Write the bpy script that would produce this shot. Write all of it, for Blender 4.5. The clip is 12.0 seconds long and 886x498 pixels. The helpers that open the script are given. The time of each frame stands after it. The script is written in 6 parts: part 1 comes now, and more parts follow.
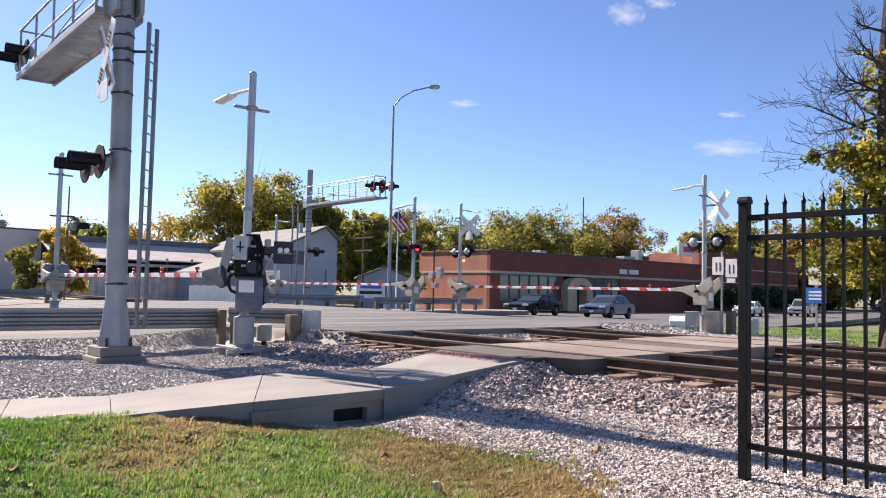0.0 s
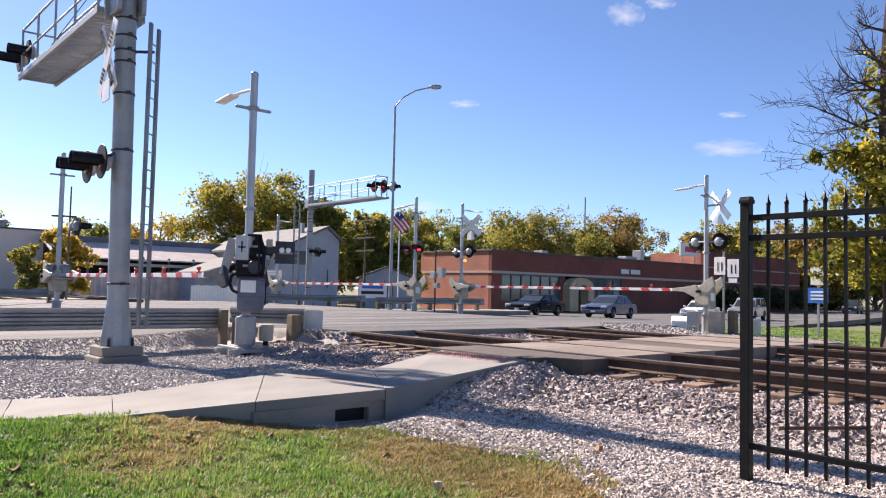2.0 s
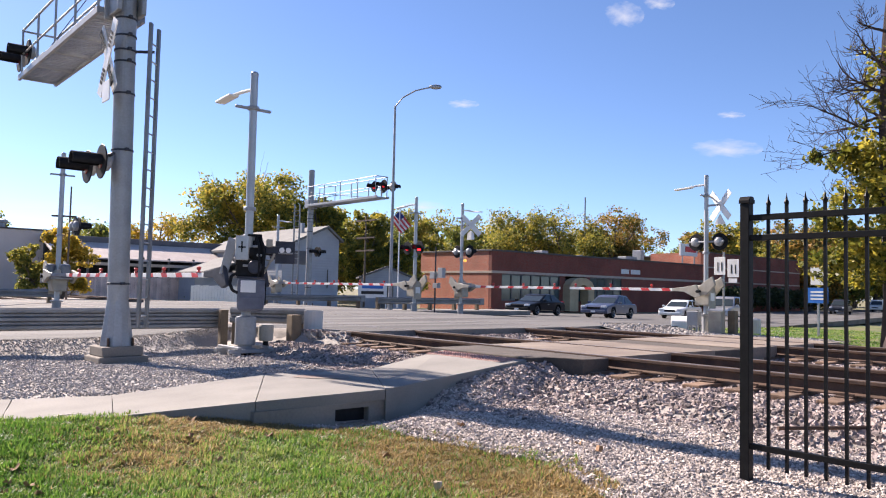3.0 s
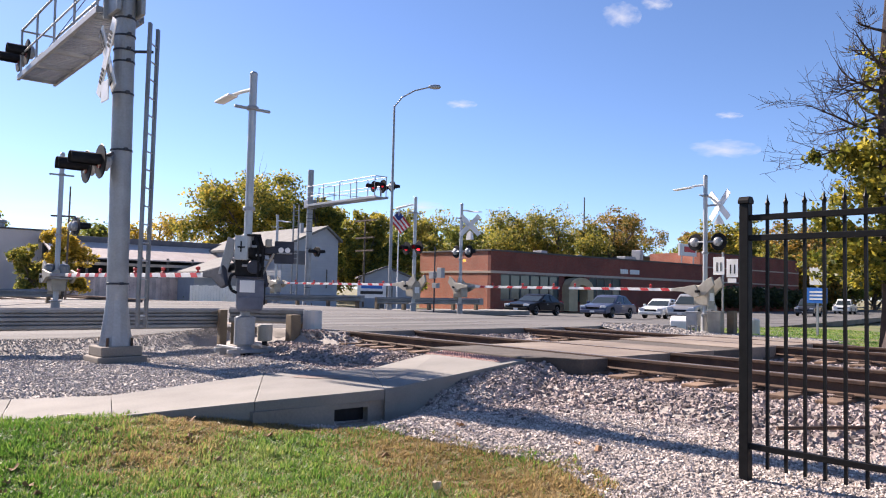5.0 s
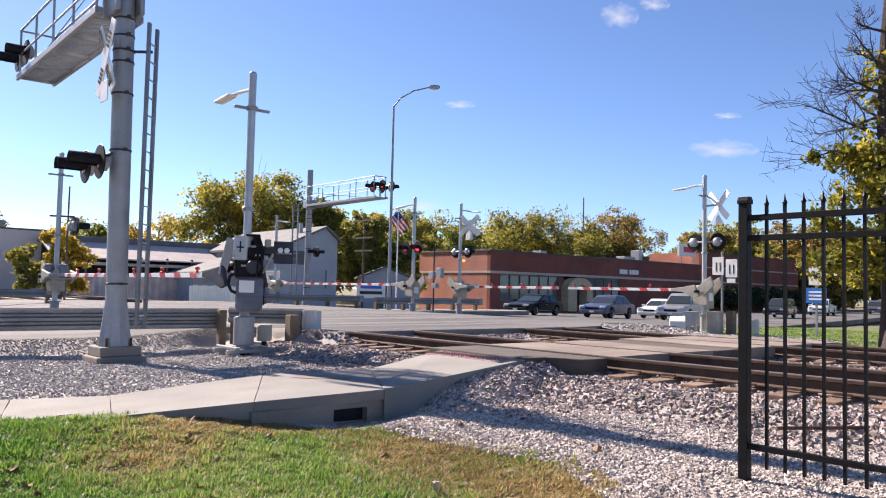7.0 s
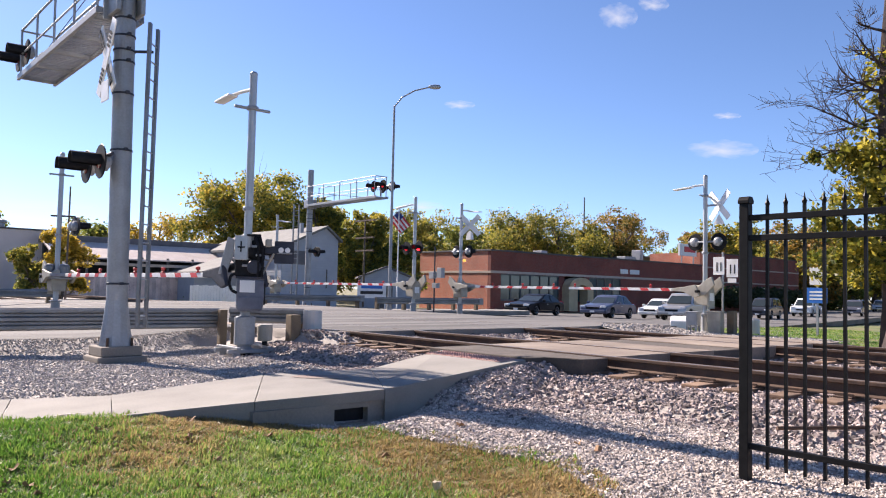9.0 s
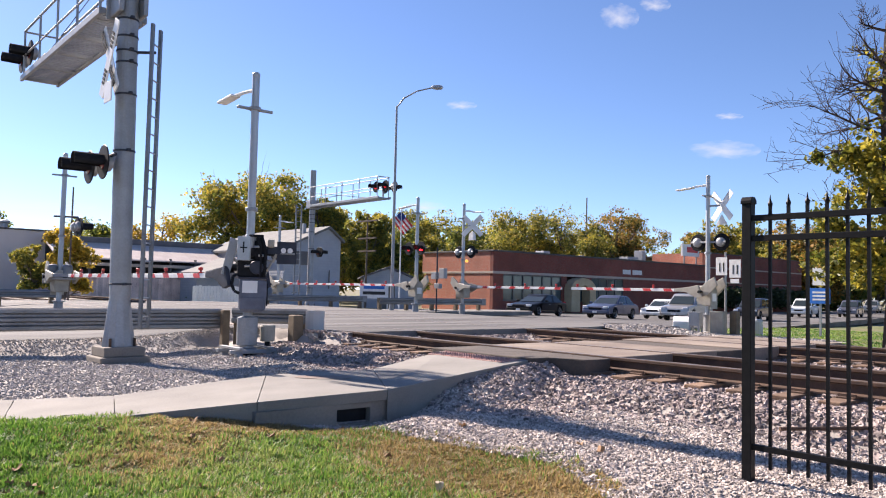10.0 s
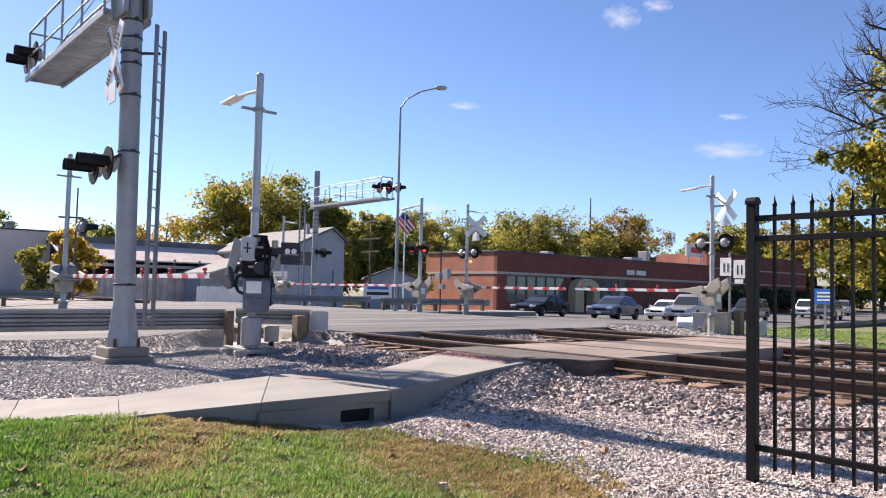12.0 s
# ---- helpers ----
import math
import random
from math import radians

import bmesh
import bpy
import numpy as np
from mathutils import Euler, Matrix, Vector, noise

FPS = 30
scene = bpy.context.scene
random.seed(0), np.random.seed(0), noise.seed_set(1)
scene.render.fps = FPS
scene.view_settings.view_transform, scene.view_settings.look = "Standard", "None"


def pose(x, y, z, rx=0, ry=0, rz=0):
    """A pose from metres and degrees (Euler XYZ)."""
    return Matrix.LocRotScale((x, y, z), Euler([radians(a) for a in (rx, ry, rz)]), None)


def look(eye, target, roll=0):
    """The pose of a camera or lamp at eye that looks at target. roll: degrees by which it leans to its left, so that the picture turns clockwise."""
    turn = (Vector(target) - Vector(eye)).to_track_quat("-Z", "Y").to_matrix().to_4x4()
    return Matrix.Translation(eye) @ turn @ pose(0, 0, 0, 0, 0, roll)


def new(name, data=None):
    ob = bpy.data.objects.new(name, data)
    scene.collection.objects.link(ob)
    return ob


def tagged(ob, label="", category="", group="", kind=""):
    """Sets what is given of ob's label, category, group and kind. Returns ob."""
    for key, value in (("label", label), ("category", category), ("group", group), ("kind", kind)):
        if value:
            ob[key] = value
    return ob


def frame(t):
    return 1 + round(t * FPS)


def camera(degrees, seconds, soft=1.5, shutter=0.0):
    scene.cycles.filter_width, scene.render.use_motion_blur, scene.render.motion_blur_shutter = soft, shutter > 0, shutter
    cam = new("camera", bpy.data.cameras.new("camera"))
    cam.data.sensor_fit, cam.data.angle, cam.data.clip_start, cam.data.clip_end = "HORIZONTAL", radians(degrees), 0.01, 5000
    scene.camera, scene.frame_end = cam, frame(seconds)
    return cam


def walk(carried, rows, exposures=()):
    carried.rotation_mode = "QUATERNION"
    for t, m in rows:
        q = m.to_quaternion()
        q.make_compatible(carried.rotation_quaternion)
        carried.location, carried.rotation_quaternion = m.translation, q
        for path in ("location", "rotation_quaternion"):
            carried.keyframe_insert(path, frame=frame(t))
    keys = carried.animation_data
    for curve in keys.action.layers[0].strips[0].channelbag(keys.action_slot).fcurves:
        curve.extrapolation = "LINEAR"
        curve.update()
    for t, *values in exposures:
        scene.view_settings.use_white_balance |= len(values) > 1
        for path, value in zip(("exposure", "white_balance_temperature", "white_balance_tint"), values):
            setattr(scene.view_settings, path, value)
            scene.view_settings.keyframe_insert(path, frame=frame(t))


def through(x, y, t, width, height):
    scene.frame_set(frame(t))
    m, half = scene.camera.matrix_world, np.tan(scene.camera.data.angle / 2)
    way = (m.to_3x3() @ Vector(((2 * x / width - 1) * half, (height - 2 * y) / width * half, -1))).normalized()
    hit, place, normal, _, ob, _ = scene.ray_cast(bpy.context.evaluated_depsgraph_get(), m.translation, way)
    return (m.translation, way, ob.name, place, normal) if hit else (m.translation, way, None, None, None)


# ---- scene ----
cam = camera(60.3, 12.0, soft=1.1)
EYE = (0.0, 0.0, 1.25)
HEADING, TILT, ROLL = 49.01, 3.1, 1.3


def aim(turn, lift):
    """The pose of the tripod head, turned left and lifted by small angles in degrees."""
    a, e = radians(HEADING + turn), radians(TILT + lift)
    way = Vector((math.cos(a) * math.cos(e), math.sin(a) * math.cos(e), math.sin(e)))
    return look(EYE, Vector(EYE) + way, ROLL)


# seconds, turn to the left, lift (degrees)
SWAY = ((0, -.06, 0), (.5, 0, 0), (1.5, 0, 0), (2, .06, 0), (3, .06, 0), (5, 0, 0), (6.5, 0, 0), (7, -.05, .01),
        (9, 0, 0), (9.5, -.105, .0), (9.7, -.03, .02), (10, .18, .03), (10.5, .32, .05), (11, .41, .05), (11.5, .46, .06), (12, .46, .06))
walk(cam, [(t, aim(a, b)) for t, a, b in SWAY], [(0, 1.45, 6500, 20), (12, 1.45, 6500, 20)])

# ---- light ----
SUN_TURN, SUN_HIGH = 98.0, 34.5      # degrees from +X to +Y, and above the ground
world = bpy.data.worlds.new("sky")
scene.world = world
world.use_nodes = True
wn, wl = world.node_tree.nodes, world.node_tree.links
sky = wn.new("ShaderNodeTexSky")
sky.sky_type, sky.sun_disc = "NISHITA", False
sky.sun_elevation, sky.sun_rotation = radians(SUN_HIGH), radians(90 - SUN_TURN)
sky.air_density, sky.dust_density, sky.ozone_density = .75, 0.15, 5.4
wl.new(sky.outputs[0], wn["Background"].inputs[0])
wn["Background"].inputs[1].default_value = 0.067
sun = new("sun", bpy.data.lights.new("sun", "SUN"))
sun.data.energy, sun.data.angle, sun.data.color = 5.0, radians(.53), (1.0, .91, .78)
sa, se = radians(SUN_TURN), radians(SUN_HIGH)
sun.matrix_world = look((math.cos(sa) * math.cos(se) * 60, math.sin(sa) * math.cos(se) * 60, math.sin(se) * 60), (0, 0, 0))


# ---- materials ----
def material(name, colour, rough=.6, metal=0.0, second=None, scale=6.0, fine=60.0, amount=.5, bump=.0, spread=0.0, clear=0.0, island=False):
    """Two colours mixed by noise at two scales, with fine relief; spread: brightness that varies from piece to piece."""
    m = bpy.data.materials.new(name)
    m.use_nodes = True
    n, l = m.node_tree.nodes, m.node_tree.links
    b = n["Principled BSDF"]
    b.inputs["Roughness"].default_value, b.inputs["Metallic"].default_value = rough, metal
    if clear:
        b.inputs["Coat Weight"].default_value = clear
    second = second or tuple(c * .7 for c in colour)
    co = n.new("ShaderNodeTexCoord")
    big, small = n.new("ShaderNodeTexNoise"), n.new("ShaderNodeTexNoise")
    big.inputs["Scale"].default_value, small.inputs["Scale"].default_value = scale, fine
    big.inputs["Detail"].default_value, small.inputs["Detail"].default_value = 6, 3
    geo = n.new("ShaderNodeNewGeometry")
    l.new(geo.outputs["Position"], big.inputs["Vector"]), l.new(geo.outputs["Position"], small.inputs["Vector"])
    if name in MOVING:
        l.new(co.outputs["Object"], big.inputs["Vector"]), l.new(co.outputs["Object"], small.inputs["Vector"])
    add = n.new("ShaderNodeMath")
    add.operation = "MULTIPLY_ADD"
    l.new(small.outputs[0], add.inputs[0])
    add.inputs[1].default_value = .45
    l.new(big.outputs[0], add.inputs[2])
    ramp = n.new("ShaderNodeMapRange")
    ramp.inputs[1].default_value, ramp.inputs[2].default_value = .72 - .3 * (1.2 - amount), .72 + .3 * (1.2 - amount)
    l.new(add.outputs[0], ramp.inputs[0])
    mix = n.new("ShaderNodeMix")
    mix.data_type = "RGBA"
    mix.inputs[6].default_value, mix.inputs[7].default_value = (*colour, 1), (*second, 1)
    l.new(ramp.outputs[0], mix.inputs[0])
    out = mix.outputs[2]
    if spread:
        if island:
            rnd = geo.outputs["Random Per Island"]
        else:
            rnd = n.new("ShaderNodeObjectInfo").outputs["Random"]
        hsv, rng = n.new("ShaderNodeHueSaturation"), n.new("ShaderNodeMapRange")
        rng.inputs[3].default_value, rng.inputs[4].default_value = 1 - spread, 1 + spread
        l.new(rnd, rng.inputs[0]), l.new(rng.outputs[0], hsv.inputs["Value"])
        l.new(out, hsv.inputs["Color"])
        out = hsv.outputs[0]
    l.new(out, b.inputs["Base Color"])
    if bump:
        bp = n.new("ShaderNodeBump")
        bp.inputs["Strength"].default_value, bp.inputs["Distance"].default_value = min(1, bump), .02
        l.new(add.outputs[0], bp.inputs["Height"]), l.new(bp.outputs[0], b.inputs["Normal"])
    return m


def glow(name, colour, power):
    m = bpy.data.materials.new(name)
    m.use_nodes = True
    b = m.node_tree.nodes["Principled BSDF"]
    b.inputs["Base Color"].default_value = (*colour, 1)
    b.inputs["Emission Color"].default_value, b.inputs["Emission Strength"].default_value = (*colour, 1), power
    return m


def glass(name, colour, rough=.03, through=.0):
    m = bpy.data.materials.new(name)
    m.use_nodes = True
    b = m.node_tree.nodes["Principled BSDF"]
    b.inputs["Base Color"].default_value = (*colour, 1)
    b.inputs["Roughness"].default_value, b.inputs["Transmission Weight"].default_value = rough, through
    return m


def striped(name, one, two, turn, period, rough=.6, axis="X"):
    """Boards or ribs in two tones along one axis."""
    m = material(name, one, rough, second=two, scale=1.5, fine=30, amount=.6, bump=.2)
    n, l = m.node_tree.nodes, m.node_tree.links
    geo, wave, bp = n.new("ShaderNodeNewGeometry"), n.new("ShaderNodeTexWave"), n.new("ShaderNodeBump")
    wave.bands_direction = axis
    wave.inputs["Scale"].default_value = .314 / period
    l.new(geo.outputs["Position"], wave.inputs["Vector"])
    l.new(wave.outputs["Fac"], bp.inputs["Height"])
    bp.inputs["Strength"].default_value, bp.inputs["Distance"].default_value = .3, .02
    l.new(bp.outputs[0], n["Principled BSDF"].inputs["Normal"])
    return m


def brickwork(name, one, two, mortar):
    m = bpy.data.materials.new(name)
    m.use_nodes = True
    n, l = m.node_tree.nodes, m.node_tree.links
    b = n["Principled BSDF"]
    b.inputs["Roughness"].default_value = .85
    geo, split, add, comb = n.new("ShaderNodeNewGeometry"), n.new("ShaderNodeSeparateXYZ"), n.new("ShaderNodeMath"), n.new("ShaderNodeCombineXYZ")
    l.new(geo.outputs["Position"], split.inputs[0])
    l.new(split.outputs[0], add.inputs[0]), l.new(split.outputs[1], add.inputs[1])
    l.new(add.outputs[0], comb.inputs[0]), l.new(split.outputs[2], comb.inputs[1])
    br = n.new("ShaderNodeTexBrick")
    br.inputs["Scale"].default_value = 1
    br.inputs["Brick Width"].default_value, br.inputs["Row Height"].default_value, br.inputs["Mortar Size"].default_value = .21, .075, .008
    br.inputs["Color1"].default_value, br.inputs["Color2"].default_value, br.inputs["Mortar"].default_value = (*one, 1), (*two, 1), (*mortar, 1)
    l.new(comb.outputs[0], br.inputs["Vector"])
    ns, hs, rg = n.new("ShaderNodeTexNoise"), n.new("ShaderNodeHueSaturation"), n.new("ShaderNodeMapRange")
    ns.inputs["Scale"].default_value, ns.inputs["Detail"].default_value = .5, 5
    l.new(geo.outputs["Position"], ns.inputs["Vector"]), l.new(ns.outputs[0], rg.inputs[0])
    rg.inputs[1].default_value, rg.inputs[2].default_value, rg.inputs[3].default_value, rg.inputs[4].default_value = .3, .7, .8, 1.2
    l.new(rg.outputs[0], hs.inputs["Value"]), l.new(br.outputs[0], hs.inputs["Color"]), l.new(hs.outputs[0], b.inputs["Base Color"])
    bp = n.new("ShaderNodeBump")
    bp.inputs["Strength"].default_value, bp.inputs["Distance"].default_value = .5, .01
    l.new(br.outputs["Fac"], bp.inputs["Height"])
    bp.invert = True
    l.new(bp.outputs[0], b.inputs["Normal"])
    return m


def leafage(name, one, two, three):
    """Leaves in three tones that vary from leaf to leaf and from clump to clump."""
    m = bpy.data.materials.new(name)
    m.use_nodes = True
    n, l = m.node_tree.nodes, m.node_tree.links
    b = n["Principled BSDF"]
    b.inputs["Roughness"].default_value = .55
    geo, ns, add, ramp = n.new("ShaderNodeNewGeometry"), n.new("ShaderNodeTexNoise"), n.new("ShaderNodeMath"), n.new("ShaderNodeValToRGB")
    ns.inputs["Scale"].default_value, ns.inputs["Detail"].default_value = .55, 3
    l.new(geo.outputs["Position"], ns.inputs["Vector"])
    add.operation = "MULTIPLY_ADD"
    l.new(geo.outputs["Random Per Island"], add.inputs[0])
    add.inputs[1].default_value = .45
    l.new(ns.outputs[0], add.inputs[2])
    e = ramp.color_ramp.elements
    e[0].position, e[0].color, e[1].position, e[1].color = .5, (*one, 1), .98, (*three, 1)
    mid = e.new(.72)
    mid.color = (*two, 1)
    l.new(add.outputs[0], ramp.inputs[0]), l.new(ramp.outputs[0], b.inputs["Base Color"])
    tr, mx = n.new("ShaderNodeBsdfTranslucent"), n.new("ShaderNodeMixShader")
    l.new(ramp.outputs[0], tr.inputs[0])
    mx.inputs[0].default_value = .5
    l.new(b.outputs[0], mx.inputs[1]), l.new(tr.outputs[0], mx.inputs[2])
    l.new(mx.outputs[0], n["Material Output"].inputs[0])
    return m


MOVING = ("black_paint", "silver_paint", "blue_grey_paint", "white_paint", "dark_paint", "grey_paint", "tan_paint", "tyre", "alloy")
M = {}
M["earth"] = material("earth", (.13, .14, .06), .95, second=(.2, .16, .09), scale=.3, fine=8, bump=.4)
M["verge"] = material("verge", (.07, .11, .025), .95, second=(.15, .13, .05), scale=.9, fine=14, bump=.8, amount=.8)
M["lawn"] = material("lawn", (.09, .12, .03), .95, second=(.2, .15, .07), scale=.9, fine=40, bump=.6, amount=.9)
M["gravel"] = material("gravel", (.40, .365, .33), .95, second=(.25, .225, .2), scale=1.2, fine=55, bump=1, amount=.7)
M["pale_gravel"] = material("pale_gravel", (.44, .385, .34), .95, second=(.28, .24, .21), scale=1.6, fine=45, bump=1, amount=.7)
M["stone"] = material("stone", (.365, .298, .268), .9, second=(.17, .137, .127), scale=5, fine=50, bump=.4, spread=.6, island=True)
M["pale_stone"] = material("pale_stone", (.51, .445, .395), .9, second=(.31, .265, .235), scale=5, fine=50, bump=.4, spread=.6, island=True)
M["yard_stone"] = material("yard_stone", (.42, .383, .35), .9, second=(.29, .262, .24), scale=5, fine=50, bump=.4, spread=.4, island=True)
M["asphalt"] = material("asphalt", (.125, .119, .113), .9, second=(.05, .048, .046), scale=.35, fine=25, bump=.3, amount=1.0)
M["dark_asphalt"] = material("dark_asphalt", (.055, .045, .038), .95, second=(.10, .08, .065), scale=2.5, fine=45, bump=.6)
M["old_concrete"] = material("old_concrete", (.24, .215, .18), .9, second=(.16, .14, .12), scale=1.1, fine=40, bump=.25, spread=.06)
M["concrete"] = material("concrete", (.235, .22, .195), .9, second=(.16, .149, .132), scale=1.3, fine=70, bump=.25, spread=.06)
M["stain"] = material("stain", (.17, .115, .09), .9, second=(.22, .19, .165), scale=4, fine=40)
M["panel_concrete"] = material("panel_concrete", (.26, .21, .165), .9, second=(.15, .115, .09), scale=1.4, fine=35, bump=.3, spread=.1)
M["steel_rail"] = material("steel_rail", (.30, .27, .25), .45, .7, second=(.22, .15, .11), scale=3, fine=40, bump=.1)
M["rust"] = material("rust", (.05, .031, .023), .85, .1, second=(.10, .057, .036), scale=5, fine=60, bump=.3)
M["tie"] = material("tie", (.12, .075, .05), .95, second=(.22, .14, .09), scale=4, fine=50, bump=.6, spread=.25)
M["galvanised"] = material("galvanised", (.33, .34, .35), .5, .35, second=(.25, .255, .26), scale=3, fine=30, bump=.05)
M["aluminium"] = material("aluminium", (.44, .45, .46), .42, .5, second=(.35, .36, .37), scale=2, fine=25, bump=.05)
M["guardrail_steel"] = material("guardrail_steel", (.22, .232, .245), .45, .5, second=(.15, .15, .15), scale=1.5, fine=20, bump=.05)
M["black_iron"] = material("black_iron", (.006, .006, .007), .5, second=(.011, .011, .012), scale=20, fine=200, bump=.05)
M["black"] = material("black", (.010, .010, .011), .6, second=(.02, .02, .022), scale=10, fine=100)
M["machine_grey"] = material("machine_grey", (.06, .063, .08), .5, second=(.04, .042, .05), scale=6, fine=60, bump=.1)
M["machine_blue"] = material("machine_blue", (.13, .14, .18), .5, second=(.085, .092, .12), scale=6, fine=60, bump=.1)
M["beige_metal"] = material("beige_metal", (.40, .37, .30), .55, second=(.29, .265, .22), scale=5, fine=50, bump=.08)
M["white_enamel"] = material("white_enamel", (.80, .79, .77), .45, second=(.70, .69, .66), scale=4, fine=50)
M["red_stripe"] = material("red_stripe", (.62, .035, .035), .45, second=(.48, .025, .03), scale=6, fine=60)
M["red_plastic"] = material("red_plastic", (.6, .05, .03), .35, second=(.5, .04, .03))
M["signal_red"] = glow("signal_red", (1.0, .015, .02), 3.0)
M["signal_dim"] = glow("signal_dim", (.5, .01, .015), .45)
M["amber"] = glow("amber", (1.0, .45, .08), .5)
M["lens_dark"] = glass("lens_dark", (.10, .01, .012), .15)
M["wood_post"] = material("wood_post", (.20, .15, .095), .9, second=(.12, .09, .06), scale=4, fine=60, bump=.5)
M["barrel_white"] = material("barrel_white", (.46, .46, .45), .5, second=(.48, .47, .45), scale=4, fine=40)
M["tactile"] = material("tactile", (.40, .19, .16), .85, second=(.33, .22, .19), scale=5, fine=50)
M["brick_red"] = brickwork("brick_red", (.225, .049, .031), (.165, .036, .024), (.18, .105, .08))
# lit copy of brick_red: sunlight on the end walls is put into its colour
M["brick_sunlit"] = brickwork("brick_sunlit", (.50, .16, .09), (.42, .12, .07), (.42, .30, .22))
M["band_stone"] = material("band_stone", (.50, .42, .34), .9, second=(.42, .34, .27), scale=2, fine=20)
M["coping"] = material("coping", (.05, .045, .045), .7, second=(.09, .08, .075), scale=2, fine=20)
M["shop_glass"] = glass("shop_glass", (.09, .115, .11), .05)
M["mullion"] = material("mullion", (.12, .11, .10), .5, second=(.08, .075, .07))
M["arch_stone"] = material("arch_stone", (.55, .43, .26), .9, second=(.44, .33, .2), scale=1.2, fine=12, bump=.3)
M["siding"] = striped("siding", (.34, .36, .40), (.29, .31, .35), 0, .2, axis="Z")
M["roof_grey"] = material("roof_grey", (.17, .17, .165), .9, second=(.125, .125, .12), scale=1.5, fine=18, bump=.3)
M["roof_dark"] = material("roof_dark", (.10, .10, .11), .9, second=(.16, .15, .15), scale=1.5, fine=18, bump=.3)
M["awning"] = striped("awning", (.58, .50, .45), (.48, .40, .36), 0, .35, axis="X")
M["plank_fence"] = material("plank_fence", (.70, .57, .51), .95, second=(.42, .31, .28), scale=1.5, fine=25, bump=.4, spread=.18)
M["tan_wall"] = material("tan_wall", (.68, .58, .52), .9, second=(.57, .48, .43), scale=.6, fine=12, bump=.1)
# near-black for painted shade (awning wall, drain box) and for a sign bar
M["shade_and_sign_dark"] = material("shade_and_sign_dark", (.03, .03, .03), .9, second=(.05, .045, .04))
M["dark_bark"] = material("dark_bark", (.035, .026, .026), .95, second=(.07, .05, .045), scale=5, fine=50, bump=.7)
M["bark"] = material("bark", (.09, .07, .055), .95, second=(.16, .12, .09), scale=5, fine=50, bump=.7)
M["leaf_gold"] = leafage("leaf_gold", (.085, .115, .02), (.27, .25, .04), (.56, .41, .055))
M["leaf_maple"] = leafage("leaf_maple", (.06, .08, .013), (.22, .215, .03), (.50, .40, .05))
M["leaf_olive"] = leafage("leaf_olive", (.085, .11, .023), (.25, .24, .042), (.5, .39, .058))
M["leaf_green"] = leafage("leaf_green", (.068, .10, .023), (.17, .2, .039), (.38, .345, .06))
M["leaf_hedge"] = leafage("leaf_hedge", (.02, .035, .012), (.035, .055, .018), (.07, .085, .025))
M["leaf_bright"] = leafage("leaf_bright", (.2, .16, .025), (.46, .34, .045), (.68, .46, .055))
M["leaf_orange"] = leafage("leaf_orange", (.07, .085, .02), (.21, .165, .035), (.48, .26, .05))
M["grass"] = leafage("grass", (.065, .16, .018), (.135, .255, .036), (.31, .345, .10))
M["dry_grass"] = leafage("dry_grass", (.22, .165, .06), (.34, .24, .10), (.47, .35, .165))
M["dead_leaf"] = material("dead_leaf", (.42, .26, .12), .8, second=(.25, .12, .06), scale=9, spread=.4, island=True)
M["husk"] = material("husk", (.62, .52, .38), .8, second=(.45, .34, .22), scale=30, fine=200)
M["blue_sign"] = material("blue_sign", (.02, .16, .55), .4, second=(.02, .13, .46))
M["flag_red"] = material("flag_red", (.55, .05, .06), .8, second=(.45, .04, .05))
M["flag_blue"] = material("flag_blue", (.03, .05, .2), .8, second=(.02, .04, .16))
M["flag_white"] = material("flag_white", (.75, .74, .72), .8, second=(.65, .64, .62))
M["black_paint"] = material("black_paint", (.005, .005, .006), .4, second=(.006, .006, .008), clear=.15)
M["blue_grey_paint"] = material("blue_grey_paint", (.075, .085, .14), .32, .3, second=(.06, .07, .115), clear=.3)
M["silver_paint"] = material("silver_paint", (.42, .41, .40), .3, .5, second=(.37, .36, .35), clear=.6)
M["white_paint"] = material("white_paint", (.70, .72, .70), .3, second=(.62, .64, .62), clear=.6)
M["dark_paint"] = material("dark_paint", (.04, .042, .05), .3, second=(.03, .032, .04), clear=.6)
M["grey_paint"] = material("grey_paint", (.12, .12, .14), .3, .3, second=(.1, .1, .12), clear=.6)
M["tyre"] = material("tyre", (.02, .02, .02), .9, second=(.035, .033, .03))
M["alloy"] = material("alloy", (.5, .5, .5), .35, .8, second=(.4, .4, .4))
M["car_glass"] = glass("car_glass", (.03, .04, .045), .03)
M["headlight"] = glass("headlight", (.65, .66, .68), .08)
M["taillight"] = glass("taillight", (.4, .02, .02), .15)


# tyre-worn lanes: the road's noise is drawn out along it
n, l = M["asphalt"].node_tree.nodes, M["asphalt"].node_tree.links
for tex in [q for q in n if q.type == "TEX_NOISE" and q.inputs["Scale"].default_value < 1]:
    stretch = n.new("ShaderNodeVectorMath")
    stretch.operation = "MULTIPLY"
    stretch.inputs[1].default_value = (.25, 3.2, 1)
    l.new(tex.inputs["Vector"].links[0].from_socket, stretch.inputs[0]), l.new(stretch.outputs[0], tex.inputs["Vector"])
M["car_glass"].node_tree.nodes["Principled BSDF"].inputs["Specular IOR Level"].default_value = .3
for key in ("black_iron", "black", "machine_grey", "black_paint", "dark_paint", "tyre"):
    M[key].node_tree.nodes["Principled BSDF"].inputs["Specular IOR Level"].default_value = .12


